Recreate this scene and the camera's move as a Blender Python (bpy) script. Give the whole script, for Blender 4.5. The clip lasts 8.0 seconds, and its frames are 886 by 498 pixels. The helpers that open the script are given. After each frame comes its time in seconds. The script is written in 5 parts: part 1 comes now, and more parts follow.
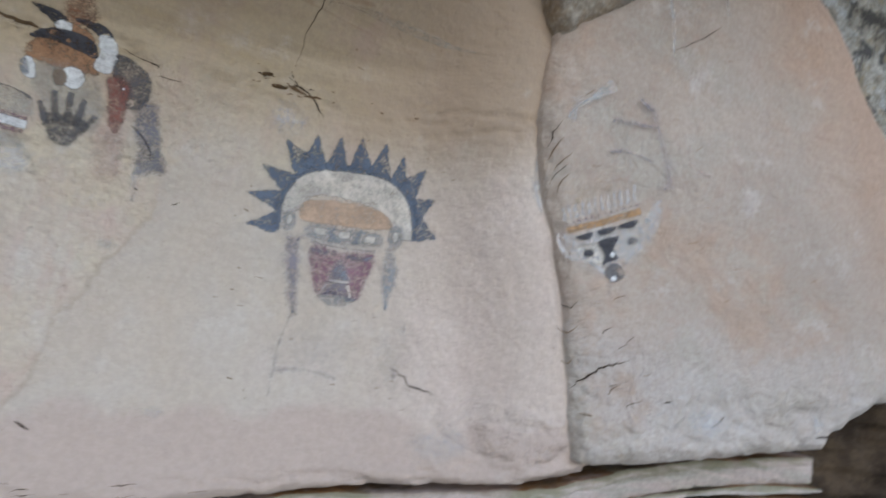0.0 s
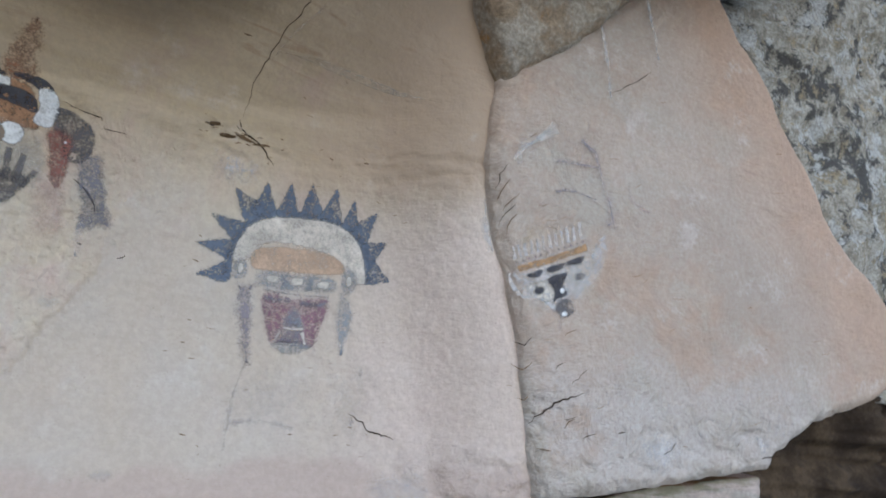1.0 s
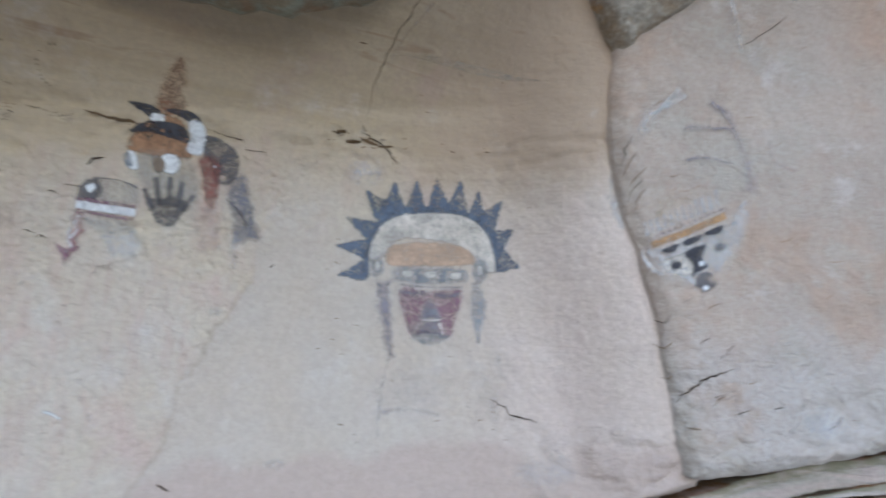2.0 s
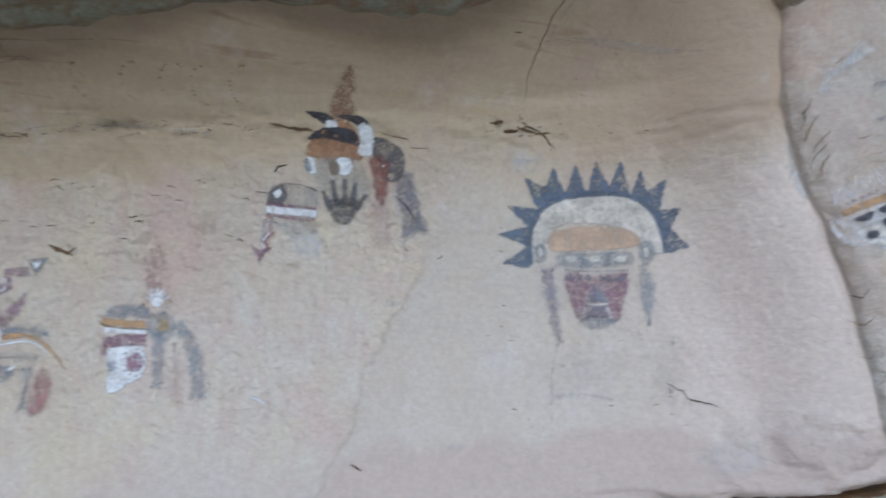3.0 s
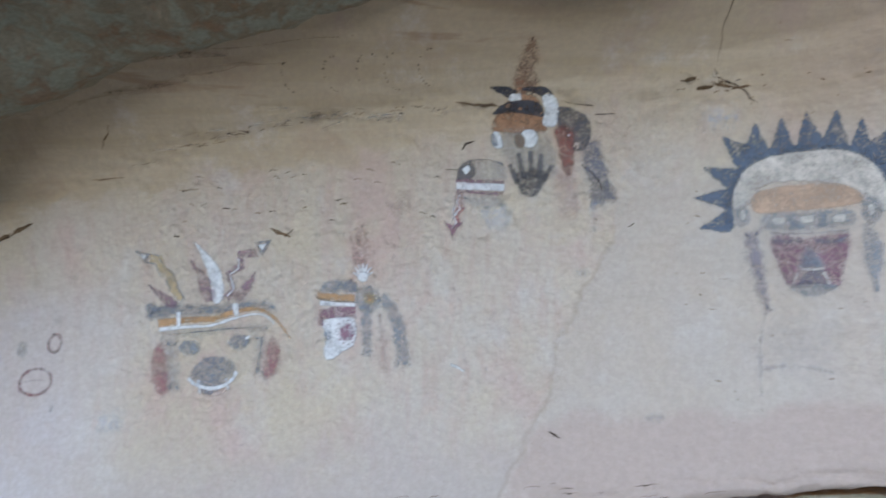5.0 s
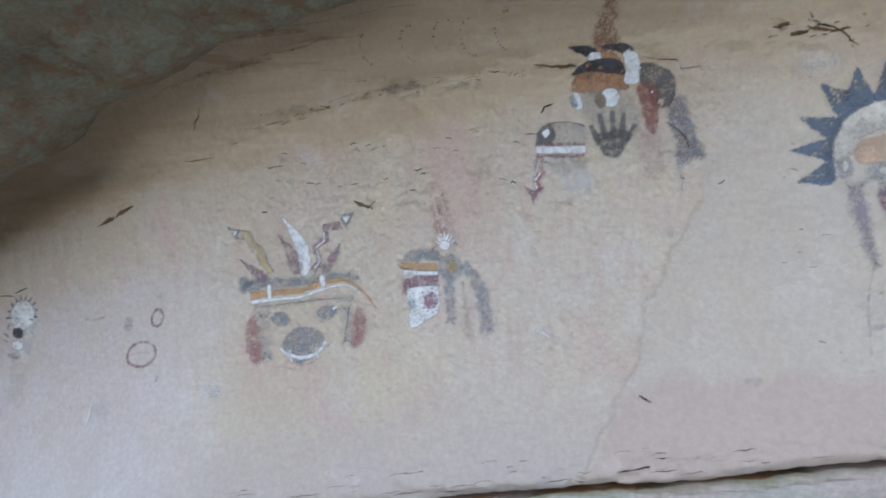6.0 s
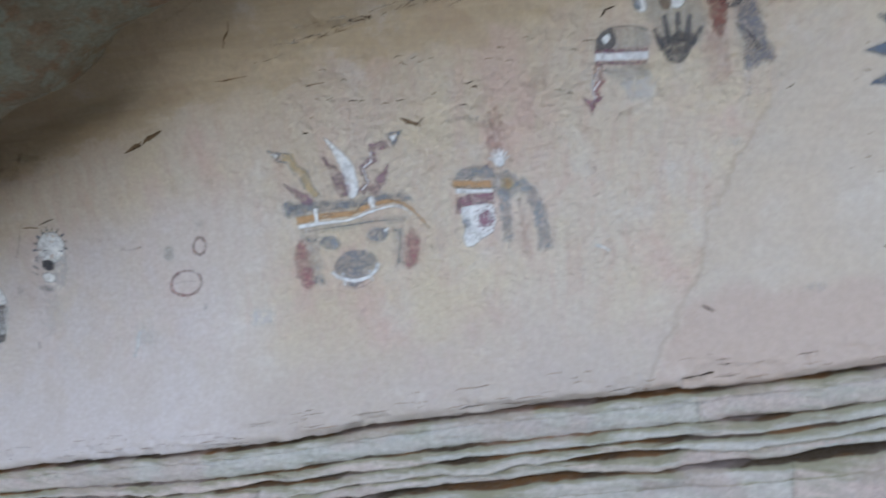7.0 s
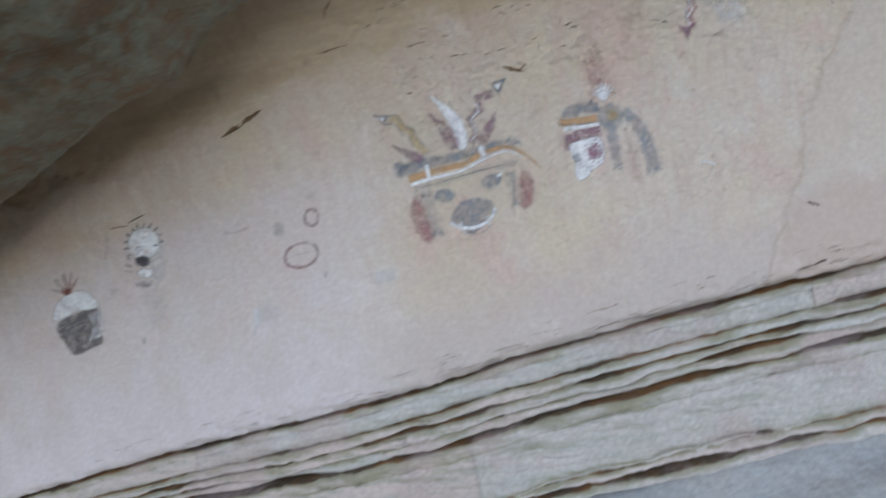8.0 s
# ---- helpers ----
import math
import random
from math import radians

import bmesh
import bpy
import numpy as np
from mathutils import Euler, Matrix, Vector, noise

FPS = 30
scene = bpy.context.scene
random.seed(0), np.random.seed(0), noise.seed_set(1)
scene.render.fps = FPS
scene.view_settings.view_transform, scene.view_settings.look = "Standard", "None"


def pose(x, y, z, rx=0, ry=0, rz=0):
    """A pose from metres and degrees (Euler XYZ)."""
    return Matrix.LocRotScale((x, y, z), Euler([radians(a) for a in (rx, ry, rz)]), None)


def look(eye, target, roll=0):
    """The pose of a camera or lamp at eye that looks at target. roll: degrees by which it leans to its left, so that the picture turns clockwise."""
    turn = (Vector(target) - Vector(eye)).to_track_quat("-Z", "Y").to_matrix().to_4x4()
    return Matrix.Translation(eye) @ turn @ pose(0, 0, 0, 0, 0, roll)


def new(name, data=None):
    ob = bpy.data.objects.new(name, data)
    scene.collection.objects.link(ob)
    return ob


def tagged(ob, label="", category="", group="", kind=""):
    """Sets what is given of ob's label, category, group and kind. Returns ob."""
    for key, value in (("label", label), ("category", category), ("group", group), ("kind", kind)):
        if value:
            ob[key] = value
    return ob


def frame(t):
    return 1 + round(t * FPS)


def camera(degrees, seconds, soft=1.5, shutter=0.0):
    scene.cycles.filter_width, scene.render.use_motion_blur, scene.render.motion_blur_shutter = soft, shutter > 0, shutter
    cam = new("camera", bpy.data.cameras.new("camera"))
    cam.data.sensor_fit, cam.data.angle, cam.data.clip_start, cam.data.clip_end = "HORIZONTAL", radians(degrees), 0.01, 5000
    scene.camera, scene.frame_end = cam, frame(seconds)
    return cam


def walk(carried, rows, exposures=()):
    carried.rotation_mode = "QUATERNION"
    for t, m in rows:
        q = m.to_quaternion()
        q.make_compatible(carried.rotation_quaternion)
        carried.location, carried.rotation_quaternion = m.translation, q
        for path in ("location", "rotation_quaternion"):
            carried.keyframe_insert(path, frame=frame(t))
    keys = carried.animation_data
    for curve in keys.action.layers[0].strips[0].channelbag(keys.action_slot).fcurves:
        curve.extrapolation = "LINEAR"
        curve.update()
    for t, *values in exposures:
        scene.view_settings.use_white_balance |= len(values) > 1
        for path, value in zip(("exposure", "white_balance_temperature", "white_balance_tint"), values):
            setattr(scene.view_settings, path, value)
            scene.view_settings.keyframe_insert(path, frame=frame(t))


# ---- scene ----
cam = camera(69.7, 8.0, soft=1.7, shutter=0.6)
PATH = [
    (0, (0.068, 0.051, 1.416), (0.905, 1.849, 1.677), 8.6),
    (0.5, (0.043, 0.07, 1.451), (1.005, 1.79, 1.787), 11.2),
    (1, (0.032, 0.036, 1.442), (0.997, 1.746, 1.821), 5.8),
    (1.2, (0.02, 0.027, 1.472), (0.979, 1.75, 1.806), 5.1),
    (2.3, (-0.003, 0.016, 1.495), (0.487, 1.939, 1.744), 2.2),
    (2.5, (-0.043, 0.019, 1.49), (0.389, 1.957, 1.732), 2.1),
    (3, (-0.113, 0.022, 1.461), (0.126, 1.994, 1.692), 1.0),
    (3.5, (-0.136, 0.023, 1.481), (-0.076, 2.014, 1.661), 0.5),
    (4, (-0.164, 0.026, 1.464), (-0.222, 2.016, 1.654), -0.4),
    (4.5, (-0.178, 0.017, 1.454), (-0.28, 2.003, 1.666), 0.7),
    (5, (-0.204, 0.001, 1.456), (-0.464, 1.98, 1.595), 0.1),
    (5.2, (-0.216, 0.016, 1.456), (-0.522, 1.989, 1.578), 0.1),
    (6.3, (-0.27, -0.004, 1.362), (-0.771, 1.93, 1.459), -1.5),
    (6.5, (-0.306, 0.017, 1.384), (-0.664, 1.985, 1.413), -0.2),
    (7, (-0.491, -0.016, 1.463), (-0.918, 1.926, 1.247), -3.6),
    (7.5, (-0.736, -0.054, 1.506), (-1.067, 1.898, 1.217), -9.7),
    (8, (-1.028, -0.249, 1.465), (-1.339, 1.699, 1.135), -11.1),
]
walk(cam, [(t, look(eye, target, roll)) for t, eye, target, roll in PATH], [(0, -0.16, 5500, 10), (1.2, -0.08, 5330, 9.5), (3.0, -0.05, 5150, 9.3), (6.3, -0.11, 5200, 9.3), (8.0, -0.18, 5380, 10.5)])

# ---- light ----
world = bpy.data.worlds.new("sky")
scene.world = world
world.use_nodes = True
sky = world.node_tree.nodes.new("ShaderNodeTexSky")
sky.sky_type, sky.sun_disc = "NISHITA", False
sky.sun_elevation, sky.sun_rotation = radians(24), radians(186)
sky.dust_density, sky.air_density = 1.0, 1.0
world.node_tree.links.new(sky.outputs[0], world.node_tree.nodes["Background"].inputs[0])
world.node_tree.nodes["Background"].inputs[1].default_value = 0.15
sun = new("sun", bpy.data.lights.new("sun", "SUN"))
sun.data.energy, sun.data.angle, sun.data.color = 1.55, radians(60), (1.0, 0.99, 0.97)
sun.matrix_basis = look((-1.3, -10.0, 6.6), (0.0, 2.0, 1.0))


# ---- node helpers ----
class Graph:
    """A small wrapper that builds one node material."""

    def __init__(self, name, rough=0.85):
        self.mat = bpy.data.materials.new(name)
        self.mat.use_nodes = True
        self.tree = self.mat.node_tree
        self.shader = self.tree.nodes["Principled BSDF"]
        self.shader.inputs["Roughness"].default_value = rough
        self.shader.inputs["Specular IOR Level"].default_value = 0.25
        self.place = self.tree.nodes.new("ShaderNodeTexCoord").outputs["Object"]

    def put(self, socket, value):
        if isinstance(value, bpy.types.NodeSocket):
            self.tree.links.new(value, socket)
        elif isinstance(value, tuple) and len(value) == 3 and socket.type == "RGBA":
            socket.default_value = (*value, 1)
        else:
            socket.default_value = value

    def noise(self, scale, detail=5.0, rough=0.55, vec=None, warp=0.0):
        n = self.tree.nodes.new("ShaderNodeTexNoise")
        self.put(n.inputs["Vector"], vec or self.place)
        for key, value in (("Scale", scale), ("Detail", detail), ("Roughness", rough), ("Distortion", warp)):
            n.inputs[key].default_value = value
        return n.outputs["Fac"]

    def cells(self, scale, vec=None, feature="F1", rand=1.0):
        n = self.tree.nodes.new("ShaderNodeTexVoronoi")
        n.feature = feature
        self.put(n.inputs["Vector"], vec or self.place)
        n.inputs["Scale"].default_value, n.inputs["Randomness"].default_value = scale, rand
        return n.outputs["Distance"]

    def scaled(self, sx, sy, sz, rot=(0, 0, 0)):
        n = self.tree.nodes.new("ShaderNodeMapping")
        self.put(n.inputs["Vector"], self.place)
        n.inputs["Scale"].default_value = (sx, sy, sz)
        n.inputs["Rotation"].default_value = rot
        return n.outputs[0]

    def math(self, op, a, b=0.0):
        n = self.tree.nodes.new("ShaderNodeMath")
        n.operation = op
        self.put(n.inputs[0], a)
        self.put(n.inputs[1], b)
        return n.outputs[0]

    def smooth(self, value, lo, hi, to=(0.0, 1.0)):
        n = self.tree.nodes.new("ShaderNodeMapRange")
        n.interpolation_type = "SMOOTHSTEP"
        self.put(n.inputs[0], value)
        for i, v in enumerate((lo, hi, *to)):
            n.inputs[i + 1].default_value = v
        return n.outputs[0]

    def mix(self, fac, a, b, blend="MIX"):
        n = self.tree.nodes.new("ShaderNodeMix")
        n.data_type, n.blend_type = "RGBA", blend
        self.put(n.inputs[0], fac)
        self.put(n.inputs[6], a)
        self.put(n.inputs[7], b)
        return n.outputs[2]

    def xyz(self):
        n = self.tree.nodes.new("ShaderNodeSeparateXYZ")
        self.put(n.inputs[0], self.place)
        return n.outputs

    def bump(self, height, strength=0.5, dist=0.01, normal=None):
        n = self.tree.nodes.new("ShaderNodeBump")
        self.put(n.inputs["Height"], height)
        n.inputs["Strength"].default_value, n.inputs["Distance"].default_value = strength, dist
        if normal is not None:
            self.put(n.inputs["Normal"], normal)
        return n.outputs[0]

    def own_random(self):
        return self.tree.nodes.new("ShaderNodeObjectInfo").outputs["Random"]

    def done(self, colour, normal=None, rough=None):
        self.put(self.shader.inputs["Base Color"], colour)
        if normal is not None:
            self.put(self.shader.inputs["Normal"], normal)
        if rough is not None:
            self.put(self.shader.inputs["Roughness"], rough)
        return self.mat


# ---- materials ----
def wall_material():
    g = Graph("plastered_sandstone", 0.9)
    x, _, z = g.xyz()
    broad, mid, fine = g.noise(1.7, 6), g.noise(7, 7, 0.6), g.noise(55, 6, 0.65)
    blotch = g.noise(4.0, 7, 0.62, None, 0.5)
    streak = g.noise(5, 6, 0.6, g.scaled(5, 5, 0.9))
    beds = g.noise(2.2, 7, 0.6, g.scaled(0.8, 0.8, 9, (0, 0.14, 0)), 0.6)
    level = g.math("ADD", g.math("SUBTRACT", z, g.math("MULTIPLY", x, 0.14)), g.math("MULTIPLY", g.math("SUBTRACT", blotch, 0.5), 0.34))
    # tan washed rock, ochre bedding in the upper band, lilac-grey near the foot
    colour = g.mix(g.smooth(broad, 0.35, 0.65), (0.545, 0.48, 0.375), (0.575, 0.525, 0.445))
    colour = g.mix(g.smooth(streak, 0.42, 0.72, (0, 0.75)), colour, (0.515, 0.41, 0.345))
    colour = g.mix(g.smooth(blotch, 0.52, 0.70, (0, 0.7)), colour, (0.60, 0.57, 0.515))
    colour = g.mix(g.smooth(g.noise(2.9, 5, 0.6, g.scaled(1.2, 1, 0.8)), 0.50, 0.68, (0, 0.8)), colour, (0.555, 0.43, 0.375))
    colour = g.mix(g.smooth(g.noise(2.4, 5, 0.6, g.scaled(1, 1, 1.1, (0, 0.9, 0))), 0.50, 0.66, (0, 0.7)), colour, (0.58, 0.52, 0.385))
    colour = g.mix(g.smooth(level, 1.25, 0.85, (0, 0.8)), colour, (0.465, 0.425, 0.40))
    ochre = g.mix(g.smooth(beds, 0.35, 0.68), (0.455, 0.372, 0.245), (0.515, 0.432, 0.30))
    ochre = g.mix(g.smooth(blotch, 0.5, 0.72, (0, 0.5)), ochre, (0.43, 0.325, 0.23))
    # on the left the granular coat ends in a ragged upper edge, to the right it fades into the ochre
    scarp = g.smooth(g.math("ADD", level, g.math("MULTIPLY", g.math("SUBTRACT", g.noise(9, 6, 0.6), 0.5), 0.12)), 2.005, 2.05)
    fading = g.smooth(g.math("ADD", level, g.smooth(x, 0.1, 0.9, (0.0, 0.13))), 1.84, 2.12)
    upper = g.math("ADD", g.math("MULTIPLY", fading, g.smooth(x, -0.5, 0.2, (0.45, 1.0))), g.math("MULTIPLY", scarp, g.smooth(x, -0.5, 0.2, (0.55, 0.0))))
    # browner to the right: the overhang's shade is put into the ochre
    ochre = g.mix(g.smooth(x, 0.3, 0.95, (0, 0.8)), ochre, (0.395, 0.31, 0.232))
    colour = g.mix(upper, colour, ochre)
    # rusty line-work near the brow
    colour = g.mix(g.math("MULTIPLY", g.smooth(beds, 0.60, 0.68, (0, 0.55)), g.smooth(level, 2.1, 2.35)), colour, (0.30, 0.19, 0.11))
    # the pale coat to the right of an old edge, with bare pink rock at its foot
    edge = g.math("SUBTRACT", x, g.math("ADD", g.math("MULTIPLY", z, 0.42), -0.64))
    edge = g.math("ADD", edge, g.math("MULTIPLY", g.math("SUBTRACT", g.noise(4.5, 6), 0.5), 0.16))
    coat = g.math("MULTIPLY", g.smooth(edge, -0.004, 0.012), g.smooth(level, 1.95, 1.65))
    pale = g.mix(g.smooth(blotch, 0.35, 0.65), (0.515, 0.46, 0.385), (0.52, 0.48, 0.42))
    # pink coat near the slab, its colour also brightened to offset shade
    pale = g.mix(g.smooth(g.math("ADD", x, g.math("MULTIPLY", g.math("SUBTRACT", blotch, 0.5), 0.6)), 0.55, 1.05, (0, 0.85)), pale, (0.60, 0.515, 0.46))
    colour = g.mix(g.math("MULTIPLY", coat, 0.85), colour, pale)
    # a thin darker line paints the shadow along the coat's raised edge
    rim = g.math("MULTIPLY", g.smooth(g.math("ABSOLUTE", edge), 0.014, 0.0, (0, 0.4)), g.smooth(level, 1.75, 1.55))
    colour = g.mix(rim, colour, (0.33, 0.27, 0.215))
    foot = g.math("ADD", g.math("SUBTRACT", z, g.math("MULTIPLY", x, 0.06)), g.math("MULTIPLY", g.math("SUBTRACT", g.noise(5, 5), 0.5), 0.22))
    bare = g.math("MULTIPLY", g.smooth(edge, -0.008, 0.03), g.smooth(foot, 1.11, 1.06))
    colour = g.mix(g.math("MULTIPLY", bare, 0.85), colour, (0.475, 0.395, 0.345))
    # lilac bloom low on the far end
    bloom = g.math("MULTIPLY", g.smooth(x, -1.45, -2.0), g.smooth(level, 1.80, 1.60))
    colour = g.mix(g.math("MULTIPLY", bloom, g.smooth(blotch, 0.35, 0.6, (0.55, 0.9))), colour, (0.585, 0.555, 0.56))
    # white salts, stains and pits
    colour = g.mix(g.smooth(g.noise(3.1, 8, 0.7), 0.56, 0.72, (0, 0.55)), colour, (0.62, 0.60, 0.565))
    colour = g.mix(g.smooth(g.noise(2.3, 7, 0.65, g.scaled(1, 1, 0.5)), 0.60, 0.72, (0, 0.4)), colour, (0.44, 0.32, 0.28))
    colour = g.mix(g.smooth(fine, 0.35, 0.7, (0.3, 0.0)), colour, (0.34, 0.28, 0.23))
    colour = g.mix(g.smooth(g.noise(95, 3), 0.69, 0.76, (0, 0.4)), colour, (0.24, 0.18, 0.14))
    # pecked relief on the coated middle, smoother elsewhere
    rugged = g.math("MULTIPLY", g.smooth(level, 2.05, 1.9), g.smooth(edge, 0.1, -0.05, (0.3, 1.0)))
    rugged = g.math("MULTIPLY", g.math("MULTIPLY", rugged, g.smooth(level, 0.9, 1.25, (0.35, 1.0))), g.smooth(x, -1.9, -1.3, (0.25, 1.0)))
    dabs = g.math("MULTIPLY", g.noise(19, 5, 0.5, g.scaled(1.25, 1.25, 1.0)), rugged)
    normal = g.bump(dabs, 0.7, 0.034)
    grit = g.math("MULTIPLY", g.cells(38, g.scaled(1.0, 1.0, 1.3)), rugged)
    normal = g.bump(grit, 0.35, 0.012, normal)
    # a crumbled patch low on the pale coat
    far_x, far_z = g.math("DIVIDE", g.math("SUBTRACT", x, 1.17), 0.2), g.math("DIVIDE", g.math("SUBTRACT", z, 1.145), 0.085)
    far = g.math("ADD", g.math("MULTIPLY", far_x, far_x), g.math("MULTIPLY", far_z, far_z))
    far = g.math("ADD", far, g.math("MULTIPLY", g.math("SUBTRACT", mid, 0.5), 2.0))
    crumbs = g.math("MULTIPLY", g.noise(24, 5, 0.6, None, 0.7), g.smooth(far, 1.1, 0.7))
    normal = g.bump(crumbs, 0.6, 0.026, normal)
    normal = g.bump(mid, 0.45, 0.03, normal)
    normal = g.bump(beds, 0.25, 0.014, normal)
    normal = g.bump(g.noise(3.2, 6, 0.6), 0.35, 0.05, normal)
    normal = g.bump(fine, 0.4, 0.005, normal)
    return g.done(colour, normal)


def slab_material():
    g = Graph("pink_sandstone_slab", 0.88)
    x, _, z = g.xyz()
    broad, mid, fine = g.noise(2.4, 6), g.noise(9, 7, 0.65), g.noise(60, 6, 0.7)
    comb = g.noise(9, 6, 0.6, g.scaled(1.0, 1.0, 5.0, (0, 0.5, 0)), 0.8)
    colour = g.mix(g.smooth(broad, 0.35, 0.65), (0.425, 0.375, 0.32), (0.50, 0.44, 0.375))
    colour = g.mix(g.smooth(mid, 0.5, 0.72, (0, 0.6)), colour, (0.455, 0.355, 0.292))
    low = g.math("ADD", z, g.math("MULTIPLY", g.math("SUBTRACT", broad, 0.5), 0.5))
    colour = g.mix(g.smooth(low, 1.62, 1.3, (0, 0.8)), colour, (0.56, 0.54, 0.51))
    colour = g.mix(g.smooth(g.noise(3.0, 6, 0.62), 0.5, 0.66, (0, 0.65)), colour, (0.455, 0.335, 0.245))
    colour = g.mix(g.smooth(g.noise(2.6, 6, 0.6, g.scaled(1, 1, 1.3, (0, 1.0, 0))), 0.50, 0.64, (0, 0.8)), colour, (0.465, 0.44, 0.385))
    rim = g.math("ADD", g.math("ADD", x, g.math("MULTIPLY", z, 0.62)), g.math("MULTIPLY", broad, 0.2))
    colour = g.mix(g.smooth(rim, 3.45, 4.0, (0, 0.65)), colour, (0.50, 0.34, 0.235))
    colour = g.mix(g.smooth(g.noise(4.2, 7, 0.7), 0.56, 0.70, (0, 0.7)), colour, (0.62, 0.60, 0.57))
    colour = g.mix(g.smooth(fine, 0.35, 0.7, (0.4, 0)), colour, (0.33, 0.25, 0.20))
    normal = g.bump(comb, 0.3, 0.016)
    normal = g.bump(g.noise(20, 5, 0.6, g.scaled(0.8, 1, 1.5, (0, 0.4, 0))), 0.12, 0.014, normal)
    normal = g.bump(g.noise(4.5, 7, 0.6, None, 0.5), 0.7, 0.05, normal)
    # spalled, crumbly rock towards the broken lower edge
    crumbs = g.math("MULTIPLY", g.noise(13, 6, 0.6, None, 0.8), g.smooth(low, 1.58, 1.36))
    normal = g.bump(crumbs, 0.7, 0.035, normal)
    normal = g.bump(broad, 0.4, 0.06, normal)
    normal = g.bump(mid, 0.4, 0.02, normal)
    normal = g.bump(fine, 0.3, 0.004, normal)
    return g.done(colour, normal)


def brow_material():
    g = Graph("lichened_overhang_rock", 0.95)
    broad, mid, fine = g.noise(2.6, 6), g.noise(13, 8, 0.65, None, 0.6), g.noise(70, 5, 0.7)
    colour = g.mix(g.smooth(broad, 0.35, 0.65), (0.255, 0.20, 0.13), (0.32, 0.285, 0.205))
    colour = g.mix(g.smooth(mid, 0.46, 0.56, (0, 0.9)), colour, (0.33, 0.34, 0.26))
    colour = g.mix(g.smooth(g.noise(11, 7, 0.65), 0.51, 0.62, (0, 0.6)), colour, (0.29, 0.165, 0.095))
    colour = g.mix(g.smooth(fine, 0.3, 0.7, (0.4, 0.0)), colour, (0.12, 0.10, 0.07))
    normal = g.bump(mid, 0.8, 0.03)
    normal = g.bump(fine, 0.6, 0.006, normal)
    return g.done(colour, normal)


def lichen_material():
    g = Graph("grey_lichened_boulder", 0.95)
    broad, mid, fine = g.noise(3.2, 7, 0.65), g.noise(15, 8, 0.7, None, 0.4), g.noise(90, 5, 0.7)
    colour = g.mix(g.smooth(mid, 0.38, 0.6), (0.34, 0.31, 0.24), (0.56, 0.54, 0.47))
    colour = g.mix(g.smooth(g.noise(5.0, 9, 0.75), 0.51, 0.56, (0, 0.93)), colour, (0.08, 0.08, 0.078))
    colour = g.mix(g.smooth(g.noise(12, 8, 0.75), 0.55, 0.61, (0, 0.8)), colour, (0.46, 0.38, 0.24))
    colour = g.mix(g.smooth(g.noise(6.5, 9, 0.78), 0.53, 0.58, (0, 0.9)), colour, (0.64, 0.66, 0.64))
    colour = g.mix(g.smooth(fine, 0.3, 0.65, (0.6, 0)), colour, (0.08, 0.075, 0.07))
    normal = g.bump(mid, 0.9, 0.03)
    normal = g.bump(fine, 0.7, 0.006, normal)
    return g.done(colour, normal)


def bed_material():
    """Weathered thin beds: pinkish face, green-grey shoulder, rust brown and painted shade in the joints."""
    g = Graph("bedded_ledge_rock", 0.9)
    mid, fine = g.noise(9, 7, 0.65, g.scaled(0.45, 1, 3.0, (0, 0.12, 0))), g.noise(60, 6, 0.7)
    rand = g.own_random()
    colour = g.mix(g.smooth(rand, 0.1, 0.9), (0.565, 0.56, 0.53), (0.61, 0.53, 0.49))
    colour = g.mix(g.smooth(mid, 0.42, 0.64, (0, 0.6)), colour, (0.44, 0.46, 0.40))
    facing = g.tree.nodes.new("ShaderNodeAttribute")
    facing.attribute_name = "wear_and_shade"
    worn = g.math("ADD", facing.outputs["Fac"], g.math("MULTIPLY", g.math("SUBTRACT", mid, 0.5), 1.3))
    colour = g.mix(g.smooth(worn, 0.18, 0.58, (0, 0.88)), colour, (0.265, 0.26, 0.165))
    # real rust, plus a near-black brown that paints shade into the grooves
    joint_rust_shade = g.mix(g.smooth(g.noise(2.6, 4), 0.44, 0.58), (0.055, 0.034, 0.016), (0.19, 0.085, 0.02))
    colour = g.mix(g.smooth(worn, 0.68, 0.95, (0, 0.98)), colour, joint_rust_shade)
    thin = g.noise(16, 6, 0.7, g.scaled(0.12, 0.5, 3.0, (0, 0.13, 0)))
    colour = g.mix(g.smooth(thin, 0.56, 0.68, (0, 0.42)), colour, (0.22, 0.20, 0.14))
    colour = g.mix(g.smooth(g.noise(3.5, 4), 0.5, 0.62, (0, 0.5)), colour, (0.52, 0.43, 0.41))
    colour = g.mix(g.smooth(fine, 0.35, 0.7, (0.35, 0)), colour, (0.2, 0.17, 0.13))
    normal = g.bump(thin, 0.7, 0.014)
    normal = g.bump(g.noise(30, 6, 0.65, g.scaled(0.5, 1, 1.6)), 0.5, 0.014, normal)
    normal = g.bump(mid, 0.5, 0.02, normal)
    normal = g.bump(fine, 0.5, 0.004, normal)
    return g.done(colour, normal)


def plain_rock(name, a, b, scale=6.0):
    g = Graph(name, 0.93)
    mid, fine = g.noise(scale, 7, 0.65), g.noise(scale * 9, 5, 0.7)
    colour = g.mix(g.smooth(mid, 0.35, 0.65), a, b)
    colour = g.mix(g.smooth(fine, 0.35, 0.7, (0.4, 0)), colour, tuple(0.4 * c for c in a))
    return g.done(colour, g.bump(fine, 0.5, 0.006, g.bump(mid, 0.7, 0.03)))


